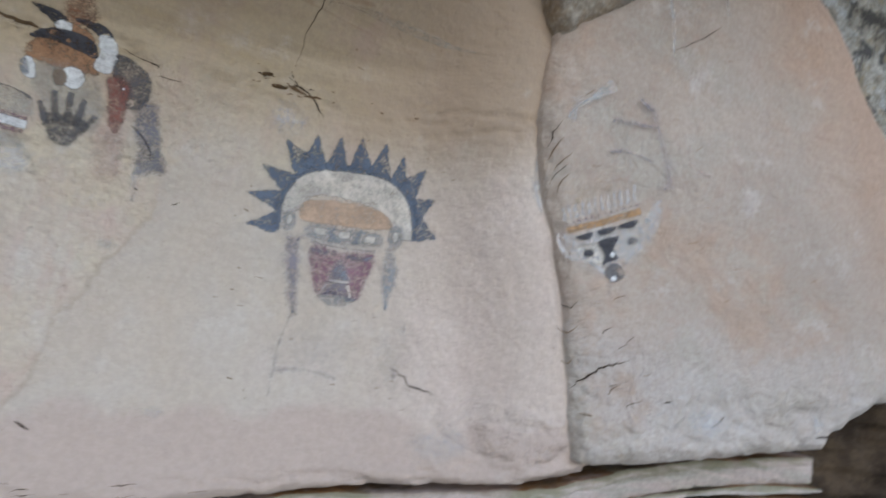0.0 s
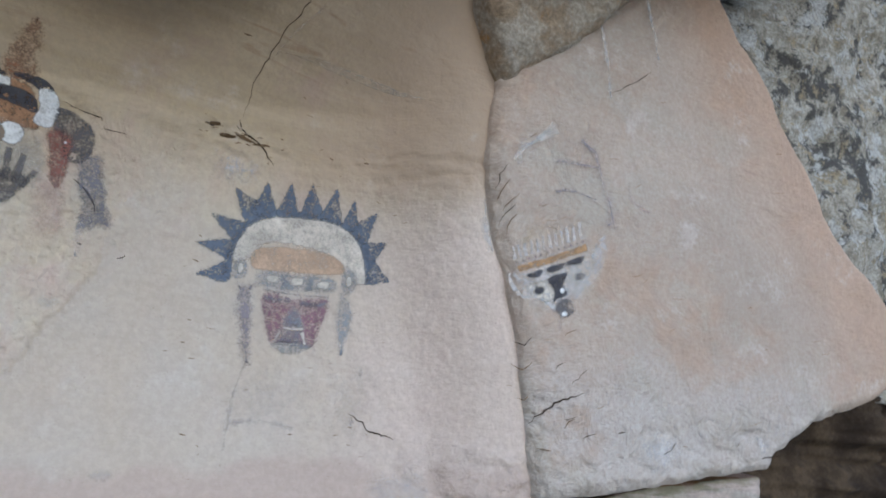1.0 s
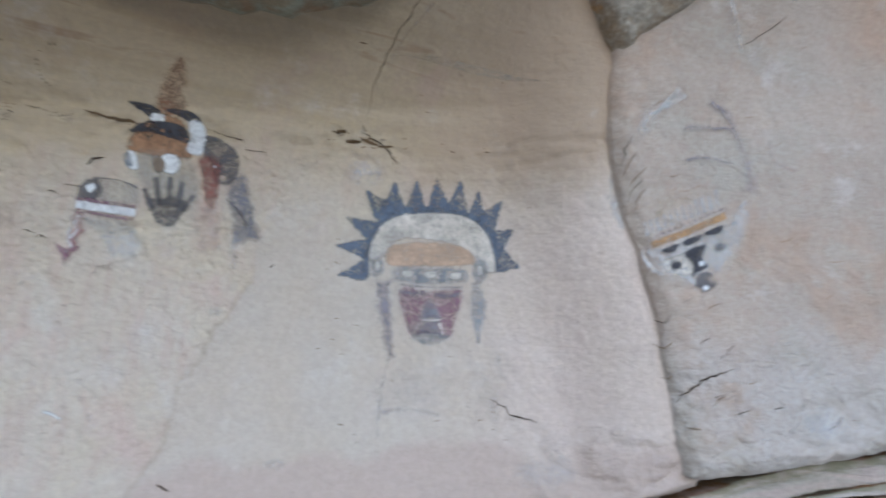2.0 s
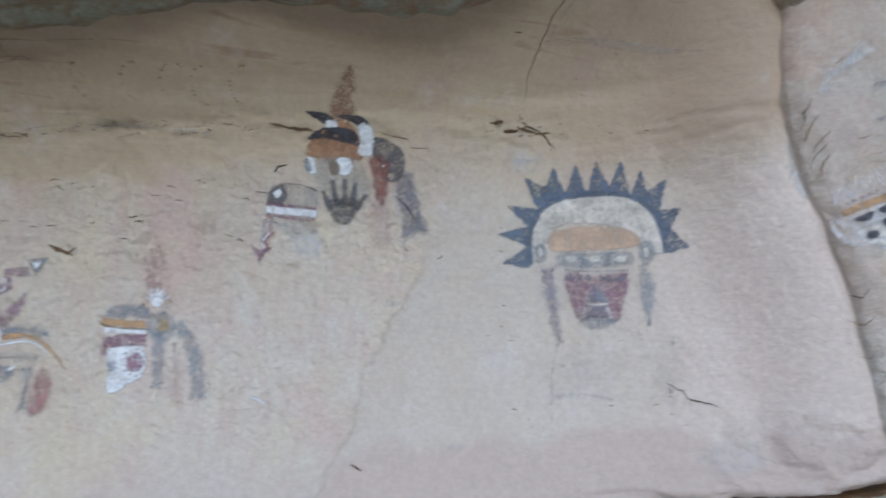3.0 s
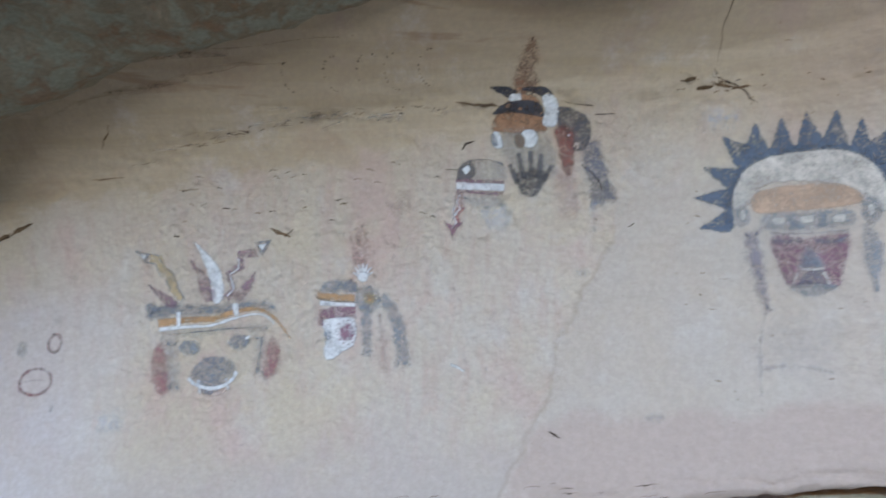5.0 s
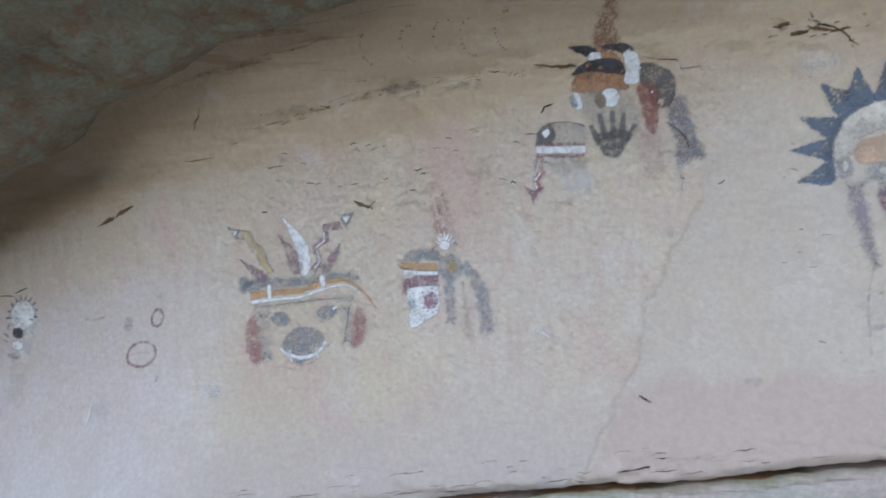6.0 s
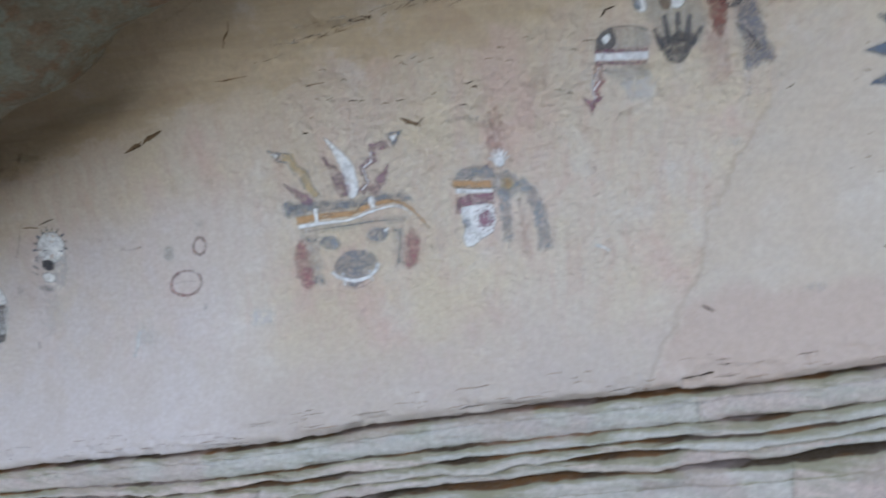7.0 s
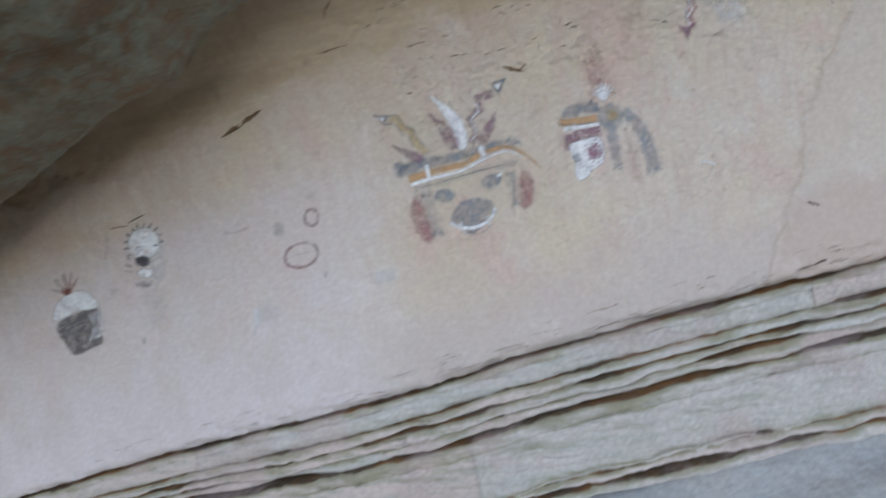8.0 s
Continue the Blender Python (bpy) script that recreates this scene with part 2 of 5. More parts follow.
def pigment(name, colour, cover=1.0, grain=1.0, spread=0.22):
    """Mineral paint worn thin: it thins out at its edge and in the pits of the rock."""
    g = Graph(name, 0.92)
    fade = g.tree.nodes.new("ShaderNodeAttribute")
    fade.attribute_name = "fade"
    fine, mid, speck = g.noise(48, 7, 0.75), g.noise(13, 6, 0.6), g.noise(190, 3, 0.6)
    tint = g.mix(g.smooth(mid, 0.3, 0.7), tuple(c * (1 - spread) for c in colour), tuple(min(0.85, c * (1 + spread)) for c in colour))
    tint = g.mix(g.smooth(fine, 0.3, 0.7, (0.3, 0)), tint, tuple(c * 0.65 for c in colour))
    wear = g.math("ADD", g.math("SUBTRACT", fine, 0.5), g.math("MULTIPLY", g.math("SUBTRACT", mid, 0.5), 0.5))
    wear = g.math("MULTIPLY", g.math("ADD", wear, g.math("MULTIPLY", g.math("SUBTRACT", speck, 0.5), 0.8)), 1.5 * grain)
    amount = g.math("ADD", g.math("MULTIPLY", fade.outputs["Fac"], 0.62 + 0.34 * cover), wear)
    alpha = g.smooth(amount, 0.22, 1.12, (0.0, min(0.97, 0.16 + 0.84 * cover)))
    g.put(g.shader.inputs["Alpha"], alpha)
    return g.done(tint, g.bump(fine, 0.3, 0.004, g.bump(g.noise(26, 4, 0.55, g.scaled(1.5, 1.5, 1.0)), 0.6, 0.02)))


WALL, SLAB, BROW, LICHEN, BED = wall_material(), slab_material(), brow_material(), lichen_material(), bed_material()
def nook_material():
    g = Graph("ochre_stained_rock", 0.93)
    mid, fine = g.noise(10, 8, 0.68, None, 0.5), g.noise(70, 5, 0.7)
    colour = g.mix(g.smooth(mid, 0.38, 0.6), (0.44, 0.35, 0.245), (0.55, 0.51, 0.43))
    colour = g.mix(g.smooth(g.noise(7, 6, 0.6, g.scaled(1.6, 1, 0.8, (0, 0.7, 0))), 0.58, 0.66, (0, 0.85)), colour, (0.48, 0.25, 0.07))
    colour = g.mix(g.smooth(fine, 0.35, 0.7, (0.5, 0)), colour, (0.12, 0.095, 0.07))
    return g.done(colour, g.bump(fine, 0.5, 0.006, g.bump(mid, 0.9, 0.04)))


NOOK = nook_material()
# rust brown, darkened in colour so that the open gaps look shaded
DARK = plain_rock("rusty_shade_rock", (0.03, 0.019, 0.01), (0.15, 0.068, 0.02), 5)
# near-black brown stands in for the shade under the slab
HOLLOW = plain_rock("shade_brown_hollow_rock", (0.03, 0.021, 0.014), (0.10, 0.072, 0.045), 6)
SHELF = plain_rock("blue_grey_shelf_rock", (0.61, 0.63, 0.63), (0.54, 0.54, 0.51), 5)
EARTH = plain_rock("sandy_earth", (0.34, 0.27, 0.19), (0.28, 0.22, 0.15), 3)
CRACK = plain_rock("open_crack", (0.045, 0.03, 0.02), (0.07, 0.05, 0.03), 30)
CHIP = plain_rock("broken_ochre_flake", (0.15, 0.10, 0.055), (0.24, 0.16, 0.09), 30)
SEAM = plain_rock("rusty_bedding_seam", (0.30, 0.21, 0.13), (0.36, 0.26, 0.17), 20)
P = {
    "navy": pigment("navy_pigment", (0.13, 0.16, 0.215), 0.84, 1.5),
    "cream": pigment("cream_pigment", (0.66, 0.625, 0.56), 0.85, 0.7),
    "orange": pigment("orange_pigment", (0.58, 0.42, 0.295), 0.7, 0.7),
    "amber": pigment("amber_pigment", (0.54, 0.34, 0.17), 0.75, 0.9),
    "yellow": pigment("yellow_pigment", (0.56, 0.45, 0.25), 0.58, 0.9),
    "straw": pigment("thin_straw_pigment", (0.46, 0.36, 0.22), 0.08, 0.9),
    "maroon": pigment("maroon_pigment", (0.275, 0.15, 0.20), 0.66, 1.4),
    "red": pigment("dull_red_pigment", (0.28, 0.125, 0.105), 0.7, 1.1),
    "brick": pigment("faded_brick_pigment", (0.34, 0.165, 0.175), 0.58, 1.2),
    "rust": pigment("rust_pigment", (0.40, 0.235, 0.135), 0.8, 0.9),
    "dots": pigment("stippled_rust_pigment", (0.34, 0.18, 0.11), 0.5, 2.2),
    "pink": pigment("faded_rose_pigment", (0.42, 0.245, 0.235), 0.2, 1.0),
    "slate": pigment("slate_grey_pigment", (0.245, 0.27, 0.31), 0.58, 1.2),
    "mist": pigment("thin_grey_pigment", (0.35, 0.37, 0.375), 0.32, 1.0),
    "lilac": pigment("thin_lilac_pigment", (0.31, 0.29, 0.36), 0.14, 1.0),
    "breath": pigment("vanishing_grey_pigment", (0.36, 0.34, 0.37), 0.02, 0.8),
    "mauve": pigment("mauve_pigment", (0.29, 0.19, 0.235), 0.58, 1.2),
    "plum": pigment("grey_plum_pigment", (0.245, 0.225, 0.27), 0.55, 1.2),
    "ash": pigment("blue_ash_pigment", (0.30, 0.325, 0.36), 0.52, 1.1),
    "smoke": pigment("smoke_grey_pigment", (0.20, 0.20, 0.235), 0.6, 1.2),
    "stain": pigment("rusty_brown_stain", (0.34, 0.225, 0.14), 0.06, 1.1),
    "stain_thin": pigment("thin_rusty_stain", (0.36, 0.22, 0.14), 0.08, 1.1),
    "salt": pigment("pale_salt_crust", (0.57, 0.53, 0.46), 0.12, 1.2, 0.1),
    "white": pigment("white_pigment", (0.78, 0.80, 0.82), 0.97, 0.8, 0.06),
    "chalk": pigment("thin_chalk_pigment", (0.70, 0.70, 0.69), 0.22, 0.9, 0.1),
    "veil": pigment("worn_white_pigment", (0.73, 0.73, 0.73), 0.45, 1.0, 0.1),
    "black": pigment("black_pigment", (0.065, 0.065, 0.075), 0.95, 0.9),
    "coal": pigment("worn_charcoal_pigment", (0.135, 0.13, 0.135), 0.75, 1.15),
    "brown": pigment("brown_pigment", (0.22, 0.17, 0.125), 0.75, 0.9),
}


# ---- shape helpers ----
def soft_step(v, w):
    return w * math.log1p(math.exp(max(-40, min(40, v / w))))


def ease(v, lo, hi):
    t = max(0.0, min(1.0, (v - lo) / (hi - lo)))
    return t * t * (3 - 2 * t)


def rough_at(x, y, z, size, octaves=3):
    return noise.fractal(Vector((x, y, z)) / size, 0.9, 2.0, octaves, noise_basis="PERLIN_ORIGINAL")


# where the leaning slab meets the wall: x, z from low to high
SLAB_EDGE = np.array([(1.39, 1.085), (1.355, 1.228), (1.325, 1.396), (1.282, 1.567), (1.205, 1.83), (1.15, 2.0), (1.13, 2.17), (1.14, 2.436)])


def wall_plan(x, z):
    """The face of the painted wall: a shallow hollow that dips to the far end."""
    level = z - 0.14 * max(-3.6, min(1.0, x))
    rest = float(np.interp(z, SLAB_EDGE[:, 1], SLAB_EDGE[:, 0]))
    keep = 1 - 0.4 * max(0.0, min(1.0, (x - 0.55) / 0.4)) if z > 1.9 else 1.0
    y = 2.08 - keep * (0.09 * ((level - 1.55) / 0.62) ** 2 + 0.5 * max(0, level - 2.15) + 0.2 * max(0, level - 2.22))
    y += -0.42 * soft_step(x - 0.62, 0.08) + 0.25 * soft_step(-1.85 - x, 0.1) 
    y -= 0.3 * max(0.0, level - 2.27) * max(0.0, min(1.0, (0.9 - x) / 0.4)) * max(0.0, min(1.0, (x + 1.9) / 0.4))
    # the wall stays behind the slab that leans on it
    near = ease(x, rest - 0.33, rest - 0.01)
    y += near * (1.762 - 0.2 * (rest - 1.1) - y)
    return y + 1.8 * soft_step(x - rest - 0.08, 0.015)


BEDDING = np.array([(-2.6, 1.62), (-2.0, 1.78), (-1.47, 1.93), (-1.16, 2.02), (-0.69, 2.065), (0.42, 2.085), (1.1, 2.1)])


def wall_relief(x, z):
    """Spalls, crumbled patches and the step at the edge of the pale coat."""
    y = 0.0022 * rough_at(x, 8, z, 0.055, 2)
    level = z - 0.14 * x
    # the coat stands a little proud of the rock beside it
    s = x - 0.42 * z + 0.64 + 0.05 * rough_at(x, 2, z, 0.22) + 0.018 * rough_at(x, 6, z, 0.05)
    y -= 0.009 * ease(s, -0.006, 0.012) * ease(level, 1.72, 1.58)
    # broken bedding of the upper band
    off = abs(z - float(np.interp(x, BEDDING[:, 0], BEDDING[:, 1])))
    if off < 0.09:
        y += 0.011 * ease(off, 0.085, 0.02) * ease(rough_at(x, 0, z * 4.5, 0.14, 4), 0.12, 0.32)
    # small spalls over the pecked rock below it
    if x < 0.3 and 1.62 < level < 2.1:
        y += 0.008 * ease(rough_at(x, 4, z * 1.7, 0.09, 4), 0.34, 0.44)
    # crumbs low on the coat
    far = ((x - 1.17) / 0.24) ** 2 + ((z - 1.145) / 0.09) ** 2
    if far < 1.5:
        y += 0.011 * ease(far, 1.4, 0.7) * rough_at(x * 0.7, 9, z, 0.035, 4)
    # flaking just above the foot
    up = z - foot_line(x)
    if up < 0.13:
        y += 0.014 * ease(up, 0.13, 0.02) * ease(rough_at(x, 7, z * 5.0, 0.16, 4), 0.05, 0.2)
    return y


def wall_face(x, z):
    return wall_plan(x, z) + 0.010 * rough_at(x, 0, z, 0.45) + 0.003 * rough_at(x, 3, z, 0.12, 2) + wall_relief(x, z)


def foot_line(x):
    """Height of the painted wall's foot."""
    return 0.805 + (0.165 * x if x > 0 else 0.118 * x - 0.0165 * x * x)


def slab_plan(x, z):
    return 1.70 - 0.2 * (x - 1.1)


def slab_face(x, z):
    y = slab_plan(x, z) + 0.016 * rough_at(x, 1, z, 0.35) + 0.004 * rough_at(x, 5, z, 0.09, 2)
    # crumbly along the side that meets the wall and along the broken foot
    d = x - float(np.interp(z, SLAB_EDGE[:, 1], SLAB_EDGE[:, 0]))
    y += 0.011 * ease(d, 0.15, 0.05) * rough_at(x, 3, z, 0.05, 4)
    return y + 0.011 * ease(z - 0.16 * x, 1.14, 0.95) * rough_at(x, 7, z * 1.4, 0.07, 4)


places = {}


def empty_thing(name, at, label, category, group=""):
    ob = new(name)
    ob.empty_display_size = 0.05
    ob.location = at
    places[ob.name] = Vector(at)
    return tagged(ob, label, category, group)


def part(name, bm, material, parent=None, label="", smooth=True):
    """Links a bmesh in world metres as one mesh object under a thing or a part."""
    me = bpy.data.meshes.new(name)
    bm.to_mesh(me)
    bm.free()
    me.materials.append(material)
    if smooth:
        me.shade_smooth()
    ob = new(name, me)
    if parent is not None:
        ob.parent = parent
        ob.matrix_parent_inverse = Matrix.Translation(-places.get(parent.name, Vector()))
    if label:
        ob["label"] = label
    return ob


def sheet(nu, nv, at, closed_back=None):
    """A grid of nu x nv cells laid by at(u, v); closed_back(x, y, z) gives a rim behind its border."""
    bm = bmesh.new()
    rows = [[bm.verts.new(at(i / nu, j / nv)) for i in range(nu + 1)] for j in range(nv + 1)]
    for j in range(nv):
        for i in range(nu):
            bm.faces.new((rows[j][i], rows[j][i + 1], rows[j + 1][i + 1], rows[j + 1][i]))
    if closed_back:
        ring = rows[0] + [r[-1] for r in rows[1:]] + rows[-1][-2::-1] + [r[0] for r in rows[-2:0:-1]]
        back = [bm.verts.new(closed_back(*v.co)) for v in ring]
        for i in range(len(ring)):
            k = (i + 1) % len(ring)
            bm.faces.new((ring[k], ring[i], back[i], back[k]))
    return bm


def cut_up(bm, step, lo, hi):
    """Cuts a flat mesh along a square grid, so that it can follow a curved face."""
    for axis in (0, 1):
        n = int((hi[axis] - lo[axis]) / step) + 1
        for i in range(1, n):
            co, no = [0, 0, 0], [0, 0, 0]
            co[axis], no[axis] = lo[axis] + i * step, 1
            bmesh.ops.bisect_plane(bm, geom=bm.verts[:] + bm.edges[:] + bm.faces[:], plane_co=co, plane_no=no, dist=1e-6)


def rounded(points, closed=True, steps=5):
    """A smooth line through points."""
    n, out = len(points), []
    for i in range(n if closed else n - 1):
        if closed:
            p = [Vector(points[(i + k) % n]) for k in (-1, 0, 1, 2)]
        else:
            p = [Vector(points[max(0, min(n - 1, i + k))]) for k in (-1, 0, 1, 2)]
        for s in range(steps):
            t = s / steps
            out.append(0.5 * (2 * p[1] + (p[2] - p[0]) * t + (2 * p[0] - 5 * p[1] + 4 * p[2] - p[3]) * t * t + (3 * p[1] - p[0] - 3 * p[2] + p[3]) * t ** 3))
    if not closed:
        out.append(Vector(points[-1]))
    return [(p[0], p[1]) for p in out]


def rock_body(name, outline, face, depth, material, round_off=0.07, drop=0.1, step=0.035, ragged=0.012, kind="structure", label="", category="rock"):
    """A block of rock with a broken outline (x, z), a rough front and rounded rims."""
    line = []
    for i, a in enumerate(outline):
        b = outline[(i + 1) % len(outline)]
        n = max(1, int(math.dist(a, b) / 0.03))
        for k in range(n):
            x, z = a[0] + (b[0] - a[0]) * k / n, a[1] + (b[1] - a[1]) * k / n
            line.append((x + ragged * rough_at(x, 7, z, 0.08), z + ragged * rough_at(x, 9, z, 0.08)))
    bm = bmesh.new()
    bm.faces.new([bm.verts.new((x, z, 0)) for x, z in line])
    bmesh.ops.triangulate(bm, faces=bm.faces[:])
    lo = [min(p[k] for p in line) for k in (0, 1)]
    hi = [max(p[k] for p in line) for k in (0, 1)]
    cut_up(bm, step, lo, hi)
    ends = np.array(line)
    nxt = np.roll(ends, -1, 0)
    for v in bm.verts:
        p = np.array(v.co[:2])
        along = nxt - ends
        t = np.clip(((p - ends) * along).sum(1) / np.maximum((along ** 2).sum(1), 1e-9), 0, 1)
        d = np.hypot(*(p - ends - t[:, None] * along).T).min()
        k = max(0.0, 1 - d / round_off)
        v.co = (p[0], face(p[0], p[1]) + drop * k * k, p[1])
    border = [e for e in bm.edges if e.is_boundary]
    new_geom = bmesh.ops.extrude_edge_only(bm, edges=border)["geom"]
    for v in new_geom:
        if isinstance(v, bmesh.types.BMVert):
            v.co.y += depth
    bmesh.ops.recalc_face_normals(bm, faces=bm.faces[:])
    return tagged(part(name, bm, material), label, category, "", kind)


# ---- the shelter ----
def build_wall():
    def at(u, v):
        x = -5.4 + 6.95 * u
        low = foot_line(x) + 0.010 * rough_at(x, 5, 0, 0.45) + 0.004 * rough_at(x, 2, 0, 0.05)
        z = low + (3.3 - low) * v
        return x, wall_face(x, z) + (0.03 * (1 - v / 0.012) if v < 0.012 else 0), z

    bm = sheet(700, 250, at, lambda x, y, z: (x, y + 0.9, z))
    return tagged(part("wall_painted", bm, WALL), "tan and ochre sandstone shelter wall with worn paintings", "rock wall", "", "structure")


BROW_LINE = np.array([(-5.4, 0.95), (-3.6, 1.38), (-2.9, 1.60), (-2.37, 1.787), (-2.08, 1.822), (-1.97, 1.94), (-1.8, 2.02), (-1.6, 2.09), (-1.4, 2.177), (-1.05, 2.23), (-0.8, 2.285),
                      (-0.42, 2.358), (0.09, 2.345), (0.29, 2.40), (0.44, 2.487), (0.54, 2.59), (0.75, 2.68), (1.0, 2.76), (1.4, 2.86), (1.8, 3.0), (2.4, 3.22), (6.0, 3.6)])


def build_brow():
    """The overhang: a lip against the wall, a rising underside, then the cliff face."""
    steps = [(0.45, 0.30), (0.14, 0.06), (0.03, 0.008), (0.0, 0.0), (-0.025, 0.006), (-0.10, 0.028), (-0.22, 0.065), (-0.36, 0.10), (-0.52, 0.14), (-0.64, 0.20), (-0.78, 0.30), (-0.88, 0.45), (-0.95, 0.68),
             (-0.98, 1.0), (-0.95, 1.6), (-0.8, 3.0), (-0.4, 6.0)]
    n = len(steps) - 1

    def at(u, v):
        # the end over the slab and the cliff above are unseen, added for shade
        x = -5.4 + 7.75 * u
        k = min(n - 1, int(v * n))
        f = v * n - k
        dy = steps[k][0] + (steps[k + 1][0] - steps[k][0]) * f
        dz = steps[k][1] + (steps[k + 1][1] - steps[k][1]) * f
        lip = float(np.interp(x, BROW_LINE[:, 0], BROW_LINE[:, 1])) - 0.015 - 0.038 * ease(x, 0.5, -0.2) * ease(x, -2.1, -1.6) + 0.016 * rough_at(x, 0, 0, 0.07, 5) * (x < 0.5)
        base = 1.665 + (0.25 * soft_step(-2.0 - x, 0.15)) - 0.3 * soft_step(x - 0.7, 0.1)
        dy *= 1 + 0.5 * max(0.0, min(1.0, (-1.9 - x) / 0.8)) if dy < 0 else 1
        rough = min(1.0, max(0.25, -dy * 4))
        y, z = base + dy, lip + dz
        return x, y + 0.02 * rough * rough_at(x, y, z, 0.25), z + rough * (0.05 * rough_at(x, y, z, 0.5) + 0.03 * rough_at(x + 9, y, z, 0.13))

    bm = sheet(300, n * 4, at, lambda x, y, z: (x, y + 3.0 if z > 5 else y + 0.3, z))
    return tagged(part("overhang_brow", bm, BROW), "dark brown-green lichened rock overhang above the wall", "rock overhang", "", "structure")


def build_slab():
    outline = [(1.135, 2.436), (1.125, 2.17), (1.145, 2.0), (1.198, 1.83), (1.274, 1.567), (1.318, 1.396), (1.35, 1.228), (1.388, 1.085), (1.615, 1.106), (2.10, 1.187), (2.27, 1.218), (2.315, 1.284),
               (2.48, 1.384), (2.82, 1.515), (3.05, 1.66), (2.84, 1.93), (2.584, 2.17), (2.30, 2.605), (2.03, 3.0), (1.84, 3.3), (1.72, 3.0), (1.52, 2.77), (1.32, 2.58)]
    return rock_body("rock_slab", outline, slab_face, 0.22, SLAB, 0.05, 0.032, 0.014, 0.008, label="pinkish tan sandstone slab leaning on the shelter wall", category="rock slab")


def build_nook():
    outline = [(0.95, 2.80), (1.02, 2.62), (1.075, 2.54), (1.12, 2.46), (1.15, 2.425), (1.21, 2.475), (1.32, 2.565), (1.42, 2.64), (1.52, 2.76), (1.72, 3.0), (1.8, 3.4), (0.8, 3.4)]
    face = lambda x, z: 1.665 - 0.22 * (z - 2.4) + 0.03 * rough_at(x, 0, z, 0.16) + 0.02 * rough_at(x, 4, z, 0.06)
    return rock_body("brow_block", outline, face, 0.5, NOOK, 0.03, 0.04, 0.015, 0.014, label="brown rock block with orange lichen wedged above slab", category="rock")


def build_boulder():
    def at(u, v):
        x, z = 1.75 + 4.2 * u, 1.5 + 3.3 * v
        y = 1.74 - 0.2 * (x - 1.9) + 0.10 * rough_at(x, 2, z, 0.6, 4) + 0.03 * rough_at(x, 4, z, 0.12, 4)
        return x, y, z

    bm = sheet(170, 130, at, lambda x, y, z: (x, y + 1.5, z))
    return tagged(part("lichened_boulder", bm, LICHEN), "grey weathered boulder mottled with black and white lichen", "boulder", "", "structure")


BEDS = [(0.026, 0.114, 0.05, 1.2), (0.120, 0.160, 0.036, 0.45), (0.162, 0.200, 0.020, 0.55), (0.202, 0.247, 0.034, 0.4), (0.256, 0.503, 0.0, 1.1), (0.510, 0.543, -0.012, 0.7), (0.547, 0.588, -0.04, 0.8)]


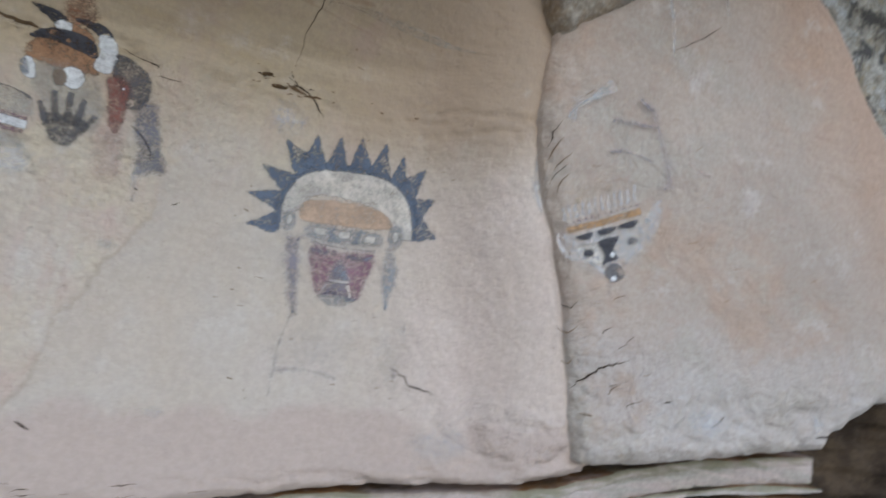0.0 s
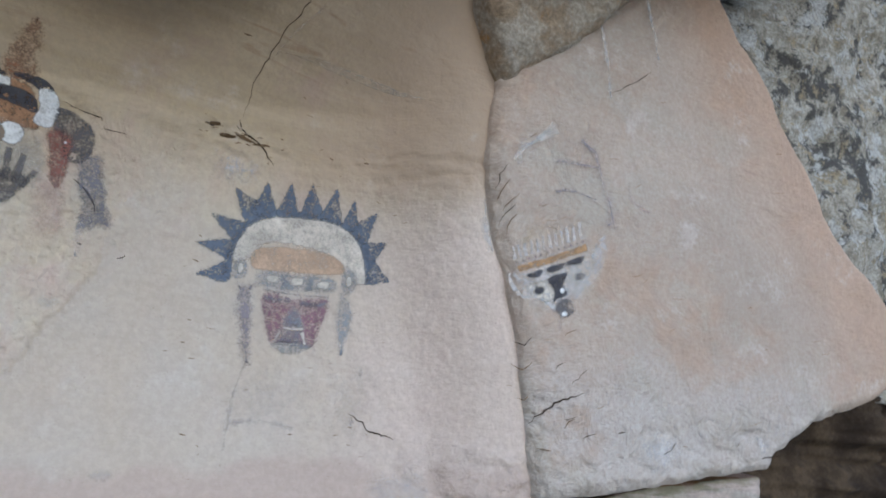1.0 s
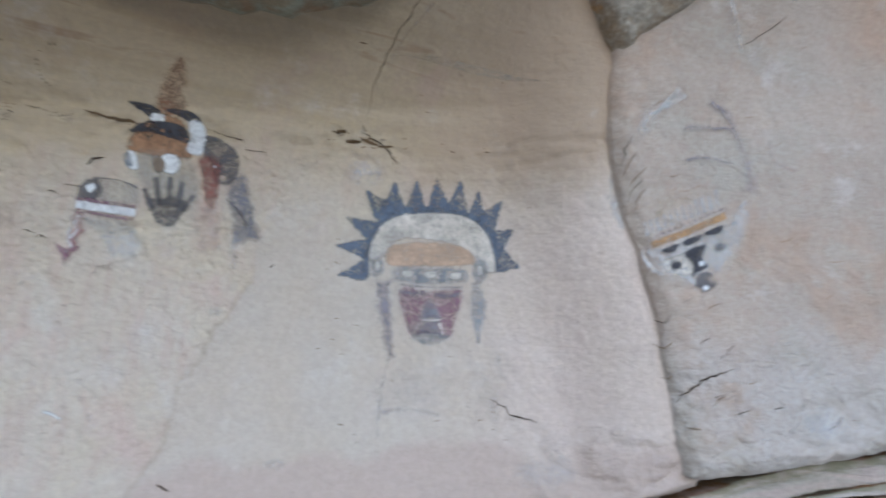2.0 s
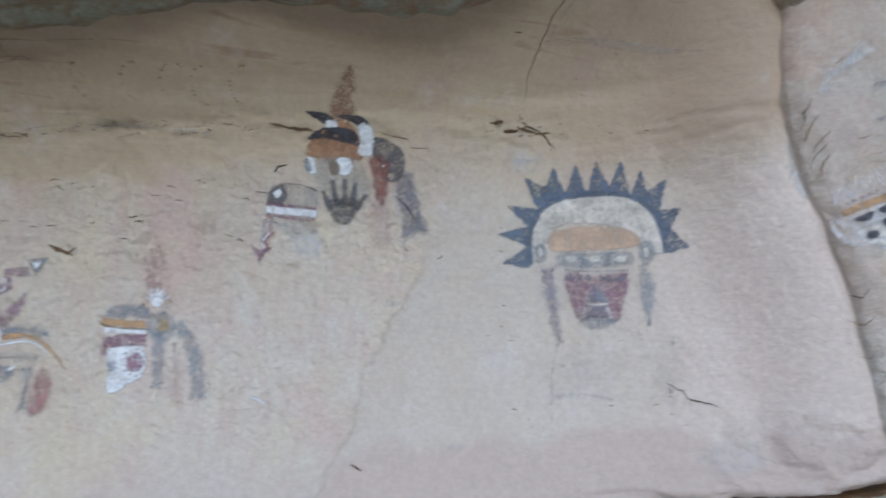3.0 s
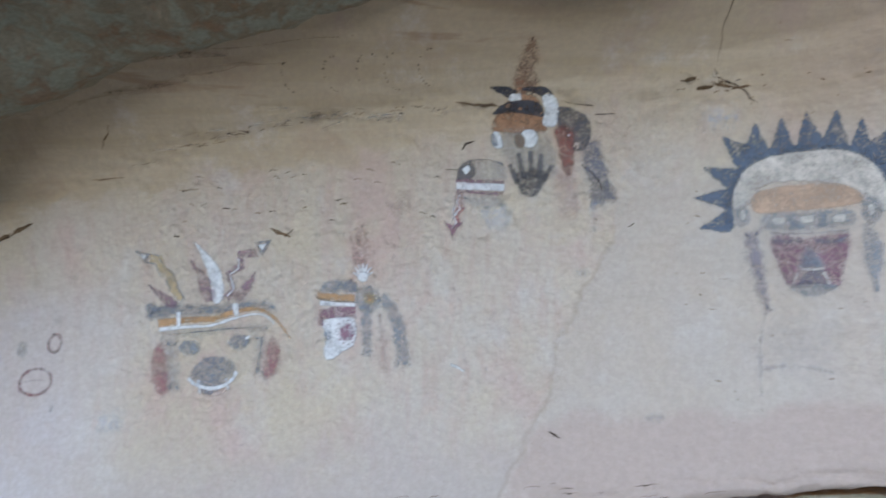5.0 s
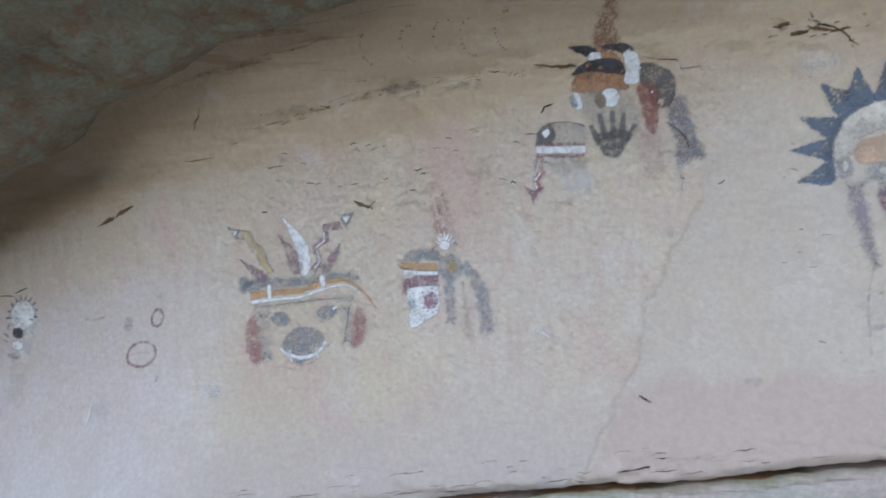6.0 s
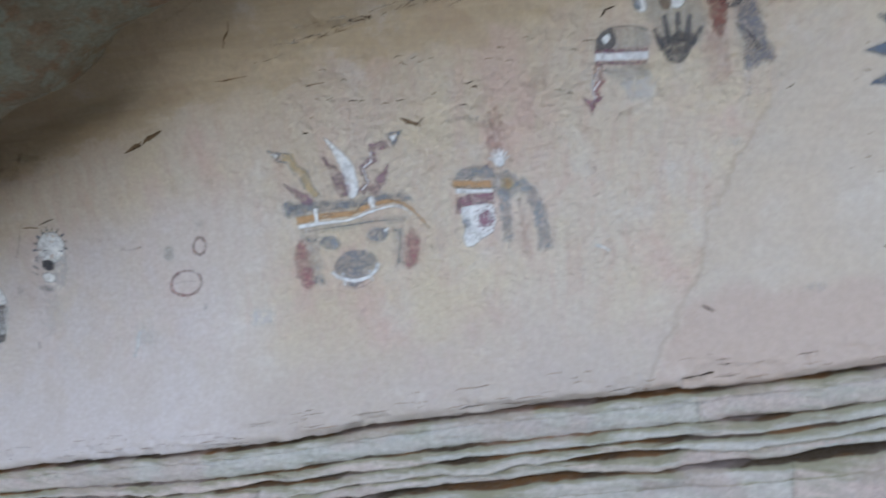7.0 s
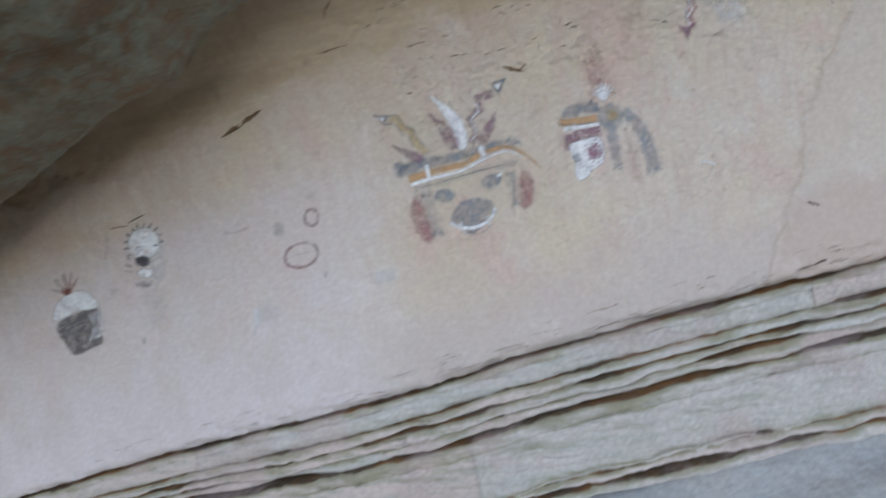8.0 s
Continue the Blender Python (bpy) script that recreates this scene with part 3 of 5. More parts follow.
def build_beds():
    """Thin beds below the painted wall, each one a row of jointed blocks."""
    dice = random.Random(5)
    for top, low, out, long in BEDS:
        x = -4.6
        blocks = []
        while x < 2.4:
            wide = long * dice.uniform(0.6, 2.2)
            blocks.append((x, min(2.4, x + wide), dice.uniform(-0.006, 0.006), dice.uniform(-0.002, 0.002)))
            x += wide * (0.75 if low - top < 0.06 else 1.0)
        bed = empty_thing("rock_bed", (-1.0, 1.95, foot_line(-1.0) - low), "grey-green and pink thin bedded sandstone course", "rock ledge", "beds under the painted wall")
        bed["kind"] = "structure"
        h = low - top
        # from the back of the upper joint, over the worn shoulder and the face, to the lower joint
        # third value drives shoulder wear and the shade coloured into the joints
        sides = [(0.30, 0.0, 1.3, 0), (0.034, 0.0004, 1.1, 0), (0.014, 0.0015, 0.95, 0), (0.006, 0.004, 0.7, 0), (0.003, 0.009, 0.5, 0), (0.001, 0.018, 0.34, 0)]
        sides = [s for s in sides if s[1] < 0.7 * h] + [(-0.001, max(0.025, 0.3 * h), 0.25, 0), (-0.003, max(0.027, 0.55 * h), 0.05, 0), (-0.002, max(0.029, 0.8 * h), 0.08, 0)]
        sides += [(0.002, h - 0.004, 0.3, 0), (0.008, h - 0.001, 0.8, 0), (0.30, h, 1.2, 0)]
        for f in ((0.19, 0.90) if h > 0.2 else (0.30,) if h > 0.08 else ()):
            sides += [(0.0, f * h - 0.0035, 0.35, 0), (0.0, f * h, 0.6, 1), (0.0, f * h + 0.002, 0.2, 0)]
        sides.sort(key=lambda s: s[1])
        for x0, x1, push, lift in blocks:
            n = max(4, int((x1 - x0) / 0.012))
            bm = bmesh.new()
            mark = bm.verts.layers.float.new("wear_and_shade")
            rows = []
            for i in range(n + 1):
                x = x0 + 0.0001 + (x1 - x0 - 0.0002) * i / n
                close = min(i, n - i)
                wave = 0.010 * rough_at(x, 5, 0, 0.45) + 0.004 * rough_at(x, top * 9, 0, 0.16) + 0.0015 * rough_at(x, top * 9, 3, 0.03)
                taper = min(1.0, (min(x - x0, x1 - x) / 0.22)) ** 0.6 if h < 0.06 and x > x0 and x < x1 else (0.1 if h < 0.06 else 1.0)
                z0 = foot_line(x) - top + wave + lift - 0.35 * h * (1 - taper)
                thick = (1.12 + (0.5 if h < 0.06 else 0.07) * rough_at(x, top * 31, 2, 0.45)) * (0.25 + 0.75 * taper)
                y0 = wall_plan(min(x, 1.2), foot_line(x)) - 0.42 * max(0, x - 1.2) + out + push + (0.002 if close == 0 else 0) + 0.30 * max(0.0, min(1.0, (x - 1.35) * 1.6))
                y0 += 0.022 * rough_at(x, top * 17, 5, 0.35) + 0.007 * rough_at(x, top * 27, 5, 0.09) + 0.004 * rough_at(x, top * 27, 5, 0.045) + 0.002 * rough_at(x, top * 41, 5, 0.02)
                row = []
                for dy, dz, worn, split in sides:
                    z = z0 - dz * thick
                    if split:
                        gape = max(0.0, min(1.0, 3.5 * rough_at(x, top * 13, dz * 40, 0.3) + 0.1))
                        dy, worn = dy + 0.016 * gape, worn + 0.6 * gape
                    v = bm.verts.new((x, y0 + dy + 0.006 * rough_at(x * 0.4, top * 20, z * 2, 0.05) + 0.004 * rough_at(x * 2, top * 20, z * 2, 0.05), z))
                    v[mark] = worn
                    row.append(v)
                rows.append(row)
            for a, b in zip(rows, rows[1:]):
                for k in range(len(sides) - 1):
                    bm.faces.new((a[k], a[k + 1], b[k + 1], b[k]))
            for end in (rows[0][::-1], rows[-1]):
                bm.faces.new(end)
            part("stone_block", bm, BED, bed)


def build_core():
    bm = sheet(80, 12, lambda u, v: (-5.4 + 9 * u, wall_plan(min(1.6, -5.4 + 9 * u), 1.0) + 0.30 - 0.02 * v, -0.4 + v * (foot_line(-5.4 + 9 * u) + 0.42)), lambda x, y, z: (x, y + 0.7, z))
    # the hollow under the slab, its shade put into the dark brown colour
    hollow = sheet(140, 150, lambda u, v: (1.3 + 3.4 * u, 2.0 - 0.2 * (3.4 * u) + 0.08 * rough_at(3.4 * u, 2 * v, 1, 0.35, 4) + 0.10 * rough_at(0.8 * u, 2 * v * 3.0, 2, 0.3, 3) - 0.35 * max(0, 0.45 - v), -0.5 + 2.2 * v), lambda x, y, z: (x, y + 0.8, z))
    tagged(part("slab_hollow", hollow, HOLLOW), "brown hollow under the leaning slab, shade darkened into its colour", "rock", "", "structure")
    tagged(part("wall_core", bm, DARK), "rusty brown rock behind open joints, shade darkened into its colour", "rock", "", "structure")

    def at(u, v):
        x = -5.4 + 11 * u
        y = wall_plan(min(1.5, x), foot_line(x)) + 0.1 - 1.6 * v
        z = foot_line(min(1.5, x)) - 0.575 - 0.12 * v - 0.75 * max(0, v - 0.45)
        return x, y, z + 0.02 * rough_at(x, y, 0, 0.3) + 0.03 * rough_at(x, y, 4, 0.8)

    bm = sheet(160, 36, at, lambda x, y, z: (x, y, z - 0.5))
    tagged(part("rock_shelf", bm, SHELF), "blue-grey worn rock shelf at the wall's foot", "rock ledge", "", "structure")
    bm = sheet(60, 60, lambda u, v: (-300 + 600 * u, -300 + 303 * v, -0.14 + 0.03 * rough_at(600 * u, 303 * v, 0, 4)))
    tagged(part("ground", bm, EARTH), "dry sandy ground in front of the shelter", "ground", "", "structure")


wall = build_wall()
build_brow()
slab = build_slab()
build_nook()
build_boulder()
build_core()
build_beds()


# ---- paint and marks on the rock ----
class Canvas:
    """A drawing grid laid on a rock face: u to the right and v down, in units of about 2 mm."""

    def __init__(self, face, origin, across, upward, thing=None):
        self.face, self.origin, self.across, self.upward, self.thing = face, origin, across, upward, thing
        self.level = 0

    def world(self, u, v):
        a, b = (u - self.origin[0]) / 100, (self.origin[1] - v) / 100
        terms = (1, a, b, a * a, a * b, b * b)
        return sum(c * t for c, t in zip(self.across, terms)), sum(c * t for c, t in zip(self.upward, terms))

    def lay(self, name, line, material, feather=3.0, parent=None, label="", lift=0.0):
        """A closed patch of paint whose rim thins out over feather units."""
        feather *= 1.35
        pts = []
        for i, a in enumerate(line):
            b = line[(i + 1) % len(line)]
            n = max(1, int(math.dist(a, b) / 5))
            pts += [(a[0] + (b[0] - a[0]) * k / n, a[1] + (b[1] - a[1]) * k / n) for k in range(n)]
        n = len(pts)
        area = sum(pts[i][0] * pts[(i + 1) % n][1] - pts[(i + 1) % n][0] * pts[i][1] for i in range(n))
        turn = 1 if area > 0 else -1
        inner, outer = [], []
        for i, p in enumerate(pts):
            q, r = pts[i - 1], pts[(i + 1) % n]
            d = Vector((r[0] - q[0], r[1] - q[1]))
            d = d.normalized() if d.length > 1e-6 else Vector((1, 0))
            out = Vector((d[1], -d[0])) * turn
            ragged = 1.0 * noise.noise(Vector((p[0] * 0.11, p[1] * 0.11, 3.0)))
            inner.append(Vector(p) + out * (ragged - 0.5 * feather))
            outer.append(Vector(p) + out * (ragged + 0.5 * feather))
        bm = bmesh.new()
        fade = bm.verts.layers.float.new("fade")
        ring = [bm.verts.new((p[0], p[1], 0)) for p in inner]
        rim = [bm.verts.new((p[0], p[1], 0)) for p in outer]
        for v in ring:
            v[fade] = 1.0
        bm.faces.new(ring)
        for i in range(n):
            k = (i + 1) % n
            bm.faces.new((ring[i], rim[i], rim[k], ring[k]))
        bmesh.ops.triangulate(bm, faces=[f for f in bm.faces if len(f.verts) > 4])
        lo = [min(v.co[k] for v in bm.verts) for k in (0, 1)]
        hi = [max(v.co[k] for v in bm.verts) for k in (0, 1)]
        cut_up(bm, 6.0, lo, hi)
        self.level += 1
        height = 0.0024 + 0.00022 * self.level + lift
        for v in bm.verts:
            x, z = self.world(v.co.x, v.co.y)
            v.co = (x, self.face(x, z) - height, z)
        for f in bm.faces:
            f.normal_update()
            if f.normal.y > 0:
                f.normal_flip()
        return part(name, bm, material, parent or self.thing, label)

    def blob(self, name, u, v, ru, rv, material, turn=0.0, **more):
        c, s = math.cos(radians(turn)), math.sin(radians(turn))
        n = max(12, int((ru + rv) * 0.5))
        ring = [(math.cos(6.2832 * i / n) * ru, math.sin(6.2832 * i / n) * rv) for i in range(n)]
        return self.lay(name, [(u + c * a - s * b, v + s * a + c * b) for a, b in ring], material, **more)

    def curve(self, name, points, material, **more):
        return self.lay(name, rounded(points), material, **more)

    def stroke(self, name, points, wide, material, end=None, smooth=True, **more):
        """A line of paint, wide at its start and end units wide at its end."""
        end = wide if end is None else end
        line = rounded(points, False, 4) if smooth else points
        left, right = [], []
        for i, p in enumerate(line):
            q, r = line[max(0, i - 1)], line[min(len(line) - 1, i + 1)]
            d = Vector((r[0] - q[0], r[1] - q[1])).normalized()
            w = 0.5 * (wide + (end - wide) * i / (len(line) - 1))
            left.append((p[0] - d[1] * w, p[1] + d[0] * w))
            right.append((p[0] + d[1] * w, p[1] - d[0] * w))
        more.setdefault("feather", min(2.0, 0.6 * min(wide, max(end, 1.0))))
        more["feather"] = min(more["feather"], 0.34 * (wide + end))
        return self.lay(name, left + right[::-1], material, **more)

    def hook(self, name, base, tip, wide, material, bend=0.0, **more):
        """A pointed feather or horn from its base to its tip."""
        a, b = Vector(base), Vector(tip)
        d = b - a
        side = Vector((-d[1], d[0])).normalized()
        mid = a + d * 0.4 + side * bend
        return self.lay(name, rounded([a - side * wide * 0.42, mid - side * wide * 0.5, a + d * 0.8 - side * wide * 0.2 + side * bend * 0.5, b, a + d * 0.8 + side * wide * 0.2 + side * bend * 0.5, mid + side * wide * 0.5, a + side * wide * 0.42], True, 3), material, **more)


def painting(name, at, label, group=""):
    return empty_thing(name, at, label, "rock painting", group or "painted masks on the wall")


def crown_mask():
    t = painting("painted_mask", (0.64, 2.05, 1.38), "worn painted mask with dark blue spiked crown on rock wall")
    c = Canvas(wall_face, (1300, 440), (0.6353, 0.1581, 0.0046, -0.0071, 0.0016, -0.0024), (1.6782, -0.0023, 0.175, -0.0009, -0.0034, 0.0009), t)
    c.stroke("crown_band", [(1170, 452), (1176, 395), (1196, 352), (1225, 328), (1290, 316), (1360, 316), (1400, 332), (1432, 362), (1442, 418)], 17, P["navy"], label="dark blue band under the spikes", feather=5)
    for base, tip, wide in (((1172, 440), (1121, 452), 24), ((1176, 400), (1113, 398), 24), ((1186, 368), (1128, 346), 26), ((1208, 336), (1163, 293), 32), ((1222, 330), (1217, 270), 32), ((1264, 324), (1262, 262), 30),
                            ((1312, 320), (1302, 252), 34), ((1350, 318), (1353, 252), 32), ((1392, 328), (1393, 265), 28), ((1408, 338), (1446, 282), 34), ((1432, 368), (1477, 336), 32), ((1442, 400), (1492, 412), 36)):
        a, b = Vector(base), Vector(tip)
        d = b - a
        s = Vector((-d[1], d[0])).normalized() * wide * 1.25
        c.lay("crown_spike", rounded([a - s * 0.5, a + d * 0.25 - s * 0.52, a + d * 0.65 - s * 0.26, b, a + d * 0.65 + s * 0.26, a + d * 0.25 + s * 0.52, a + s * 0.5], True, 3), P["navy"], feather=4)
    c.curve("forehead", [(1178, 420), (1180, 385), (1200, 350), (1235, 330), (1300, 318), (1360, 318), (1405, 338), (1430, 375), (1438, 425), (1400, 420), (1370, 385), (1300, 372), (1235, 378), (1212, 410)], P["cream"], feather=6, label="cream forehead band")
    c.curve("brow_patch", [(1206, 412), (1215, 390), (1245, 380), (1300, 374), (1355, 376), (1385, 388), (1396, 404), (1380, 416), (1300, 424), (1222, 428)], P["orange"], feather=7, label="faded orange brow")
    c.curve("eye_band", [(1224, 434), (1250, 425), (1300, 424), (1372, 422), (1376, 450), (1300, 458), (1236, 458), (1226, 450)], P["ash"], feather=7, label="grey eye band")
    for u in (1277, 1326):
        c.stroke("band_bar", [(u, 428), (u + 2, 452)], 14, P["slate"], feather=8)
    for u, v in ((1255, 440), (1302, 438), (1353, 438)):
        c.curve("pale_spot", [(u - 11, v - 6), (u + 10, v - 8), (u + 12, v + 5), (u - 2, v + 9), (u - 12, v + 5)], P["cream"], feather=6)
    for u, v, a, b in ((1193, 431, 14, 22), (1405, 425, 18, 25)):
        disc = c.blob("ear_disc", u, v, a, b, P["ash"], feather=5, label="grey ear disc")
        c.blob("disc_centre", u, v - 1, a * 0.4, b * 0.45, P["cream"], feather=4, parent=disc)
    c.stroke("lip_line", [(1238, 461), (1300, 463), (1368, 459)], 6, P["ash"], feather=4)
    c.curve("mouth", [(1240, 466), (1300, 469), (1367, 463), (1367, 500), (1357, 540), (1346, 556), (1300, 548), (1274, 556), (1256, 528)], P["maroon"], feather=6, label="maroon mouth patch")
    c.stroke("mouth_mark", [(1243, 475), (1270, 477), (1293, 474)], 9, P["slate"], feather=5)
    c.stroke("mouth_mark", [(1314, 476), (1340, 478), (1366, 472)], 9, P["slate"], feather=5)
    c.curve("tongue", [(1303, 486), (1290, 508), (1286, 522), (1290, 536), (1284, 548), (1270, 556), (1288, 568), (1309, 573), (1334, 568), (1350, 554), (1334, 548), (1324, 536), (1329, 522), (1322, 508)], P["ash"], feather=5, label="blue-grey tongue")
    c.stroke("tongue_line", [(1284, 520), (1290, 503), (1303, 487), (1318, 503), (1329, 520)], 5, P["chalk"], feather=4)
    c.stroke("tongue_line", [(1288, 524), (1306, 526), (1328, 523)], 6, P["cream"], feather=4)
    c.stroke("tongue_core", [(1296, 514), (1316, 514)], 10, P["slate"], feather=7)
    for u, b in ((1281, -5), (1331, 5)):
        c.stroke("tongue_edge", [(u - b, 530), (u + b * 0.2, 542), (u + b, 552)], 9, P["cream"], end=6, feather=5)
    c.stroke("side_lock", [(1206, 456), (1214, 500), (1224, 550), (1236, 598)], 33, P["plum"], end=16, feather=13, label="thin grey side lock")
    c.curve("side_lock", [(1388, 452), (1404, 452), (1420, 482), (1423, 512), (1416, 545), (1412, 566), (1402, 540), (1390, 500)], P["ash"], feather=8, label="thin grey side lock")
    c.blob("pale_ghost", 1160, 262, 34, 24, P["veil"], feather=36)
    c.stroke("faint_line", [(1222, 650), (1230, 600)], 5, P["lilac"], feather=4)
    c.stroke("faint_line", [(1224, 696), (1280, 690), (1345, 702)], 7, P["lilac"], feather=6)
    c.stroke("faint_line", [(1222, 640), (1224, 740)], 6, P["lilac"], feather=6)
    c.blob("grey_haze", 1290, 650, 90, 70, P["breath"], feather=80)
    c.blob("grey_haze", 1460, 640, 55, 90, P["breath"], feather=70)


def horned_mask():
    t = painting("painted_mask", (-0.15, 2.04, 1.66), "painted horned mask with black handprint on its cheek")
    c = Canvas(wall_face, (840, 300), (-0.1824, 0.1812, -0.0007, -0.0003, -0.0024, 0.0002), (1.9326, 0.002, 0.174, 0.0, 0.0012, -0.0066), t)
    c.curve("plume", [(843, 112), (822, 140), (810, 170), (812, 205), (840, 215), (852, 190), (850, 145)], P["dots"], feather=8, label="stippled rust plume")
    c.curve("head_top", [(812, 205), (850, 214), (862, 260), (860, 276), (780, 262), (772, 250), (790, 226)], P["rust"], feather=4, label="rust brown head top")
    c.curve("snout_top", [(772, 252), (800, 236), (856, 240), (862, 276), (775, 276)], P["rust"], feather=5)
    c.curve("cheek", [(790, 272), (858, 272), (880, 300), (885, 345), (850, 375), (810, 350), (775, 300)], P["mist"], feather=14, label="pale grey cheek")
    c.blob("eye_white", 834, 288, 17, 17, P["white"], feather=3)
    c.blob("pupil", 818, 292, 10, 14, P["brown"], turn=-15, feather=3)
    c.curve("eye_white", [(770, 276), (782, 277), (788, 302), (780, 306), (770, 298)], P["white"], feather=3)
    c.curve("pupil", [(768, 278), (775, 280), (780, 300), (770, 300), (765, 290)], P["slate"], feather=3)
    c.lay("horn", rounded([(765, 191), (800, 192), (815, 202), (800, 214), (785, 204)], True, 4), P["black"], feather=2, label="black horn tip")
    c.lay("horn_base", rounded([(806, 204), (820, 206), (820, 222), (802, 220), (798, 212)], True, 4), P["white"], feather=3)
    c.lay("horn", rounded([(822, 195), (848, 191), (868, 198), (876, 208), (862, 214), (848, 208)], True, 4), P["black"], feather=2, label="black horn tip")
    c.curve("horn_base", [(858, 212), (876, 208), (886, 224), (888, 248), (880, 268), (858, 264), (862, 238)], P["white"], feather=3, label="white horn band")
    c.lay("horn", rounded([(771, 242), (788, 224), (820, 217), (850, 222), (861, 240), (858, 250), (836, 246), (805, 240)], True, 4), P["black"], feather=2, label="black curved horn")
    c.curve("hair", [(886, 232), (915, 236), (938, 256), (944, 280), (940, 300), (928, 314), (905, 310), (896, 280), (884, 266)], P["coal"], feather=4, label="dark charcoal hair")
    c.curve("hair_tail", [(925, 312), (950, 292), (962, 320), (976, 370), (986, 398), (965, 404), (940, 410), (935, 370), (930, 340)], P["smoke"], feather=9, label="blurred grey hair tail")
    c.curve("hair_tail", [(936, 400), (950, 400), (950, 445), (944, 455), (938, 440)], P["chalk"], feather=9)
    c.curve("ear_cloth", [(878, 272), (905, 270), (914, 290), (912, 340), (905, 358), (892, 346), (884, 310)], P["red"], feather=6, label="dull red ear cloth")
    c.blob("bright_fleck", 904, 285, 2.2, 2.2, P["white"], feather=1.5)
    c.curve("handprint", [(806, 352), (826, 346), (848, 346), (868, 350), (858, 372), (846, 390), (828, 392), (814, 376)], P["coal"], feather=4, label="black palm of a handprint")
    for base, tip, wide in (((814, 368), (799, 333), 12), ((824, 358), (815, 315), 11), ((838, 358), (837, 312), 11), ((850, 360), (856, 316), 10), ((860, 366), (873, 338), 9)):
        c.stroke("finger_mark", [base, tip], wide, P["coal"], end=wide * 0.75, feather=3)
    c.curve("muzzle", [(708, 360), (710, 335), (728, 324), (770, 326), (792, 336), (792, 362), (740, 364)], P["mist"], feather=6, label="grey muzzle")
    c.curve("muzzle", [(706, 360), (709, 338), (724, 326), (737, 325), (736, 358)], P["coal"], feather=4)
    c.curve("nostril", [(716, 342), (726, 334), (730, 342), (722, 350)], P["white"], feather=2)
    c.stroke("muzzle_line", [(735, 325), (765, 326), (790, 335)], 3, P["coal"])
    c.stroke("jaw_stripe", [(704, 369), (735, 371), (790, 375)], 14, P["white"], smooth=False, feather=2, label="white jaw stripe")
    c.stroke("jaw_line", [(704, 361), (745, 363), (790, 366)], 7, P["maroon"], feather=2.5)
    c.stroke("jaw_line", [(706, 379), (745, 383), (788, 386)], 7, P["maroon"], feather=2.5)
    c.stroke("tongue_bolt", [(712, 382), (708, 396), (714, 408), (702, 422), (708, 434), (698, 446)], 17, P["brick"], smooth=False, end=13, feather=3, label="dull red zigzag tongue")
    c.stroke("bolt_line", [(711, 386), (706, 398), (711, 410), (700, 424), (705, 434), (697, 444)], 3, P["white"], smooth=False, feather=1.6)
    c.stroke("bolt_line", [(700, 388), (704, 400), (696, 414), (701, 424), (694, 438)], 2.5, P["veil"], smooth=False, feather=1.6)
    c.lay("arrow_tip", [(682, 430), (698, 438), (719, 432), (704, 448), (698, 464), (691, 447)], P["maroon"], feather=3)
    c.curve("pale_patch", [(748, 412), (790, 404), (804, 420), (798, 445), (765, 448), (750, 432)], P["veil"], feather=14)
    c.curve("jaw_shade", [(715, 388), (785, 390), (790, 410), (745, 412)], P["mist"], feather=10)
    c.curve("blush", [(880, 350), (915, 350), (925, 420), (890, 430), (870, 390)], P["pink"], feather=16)


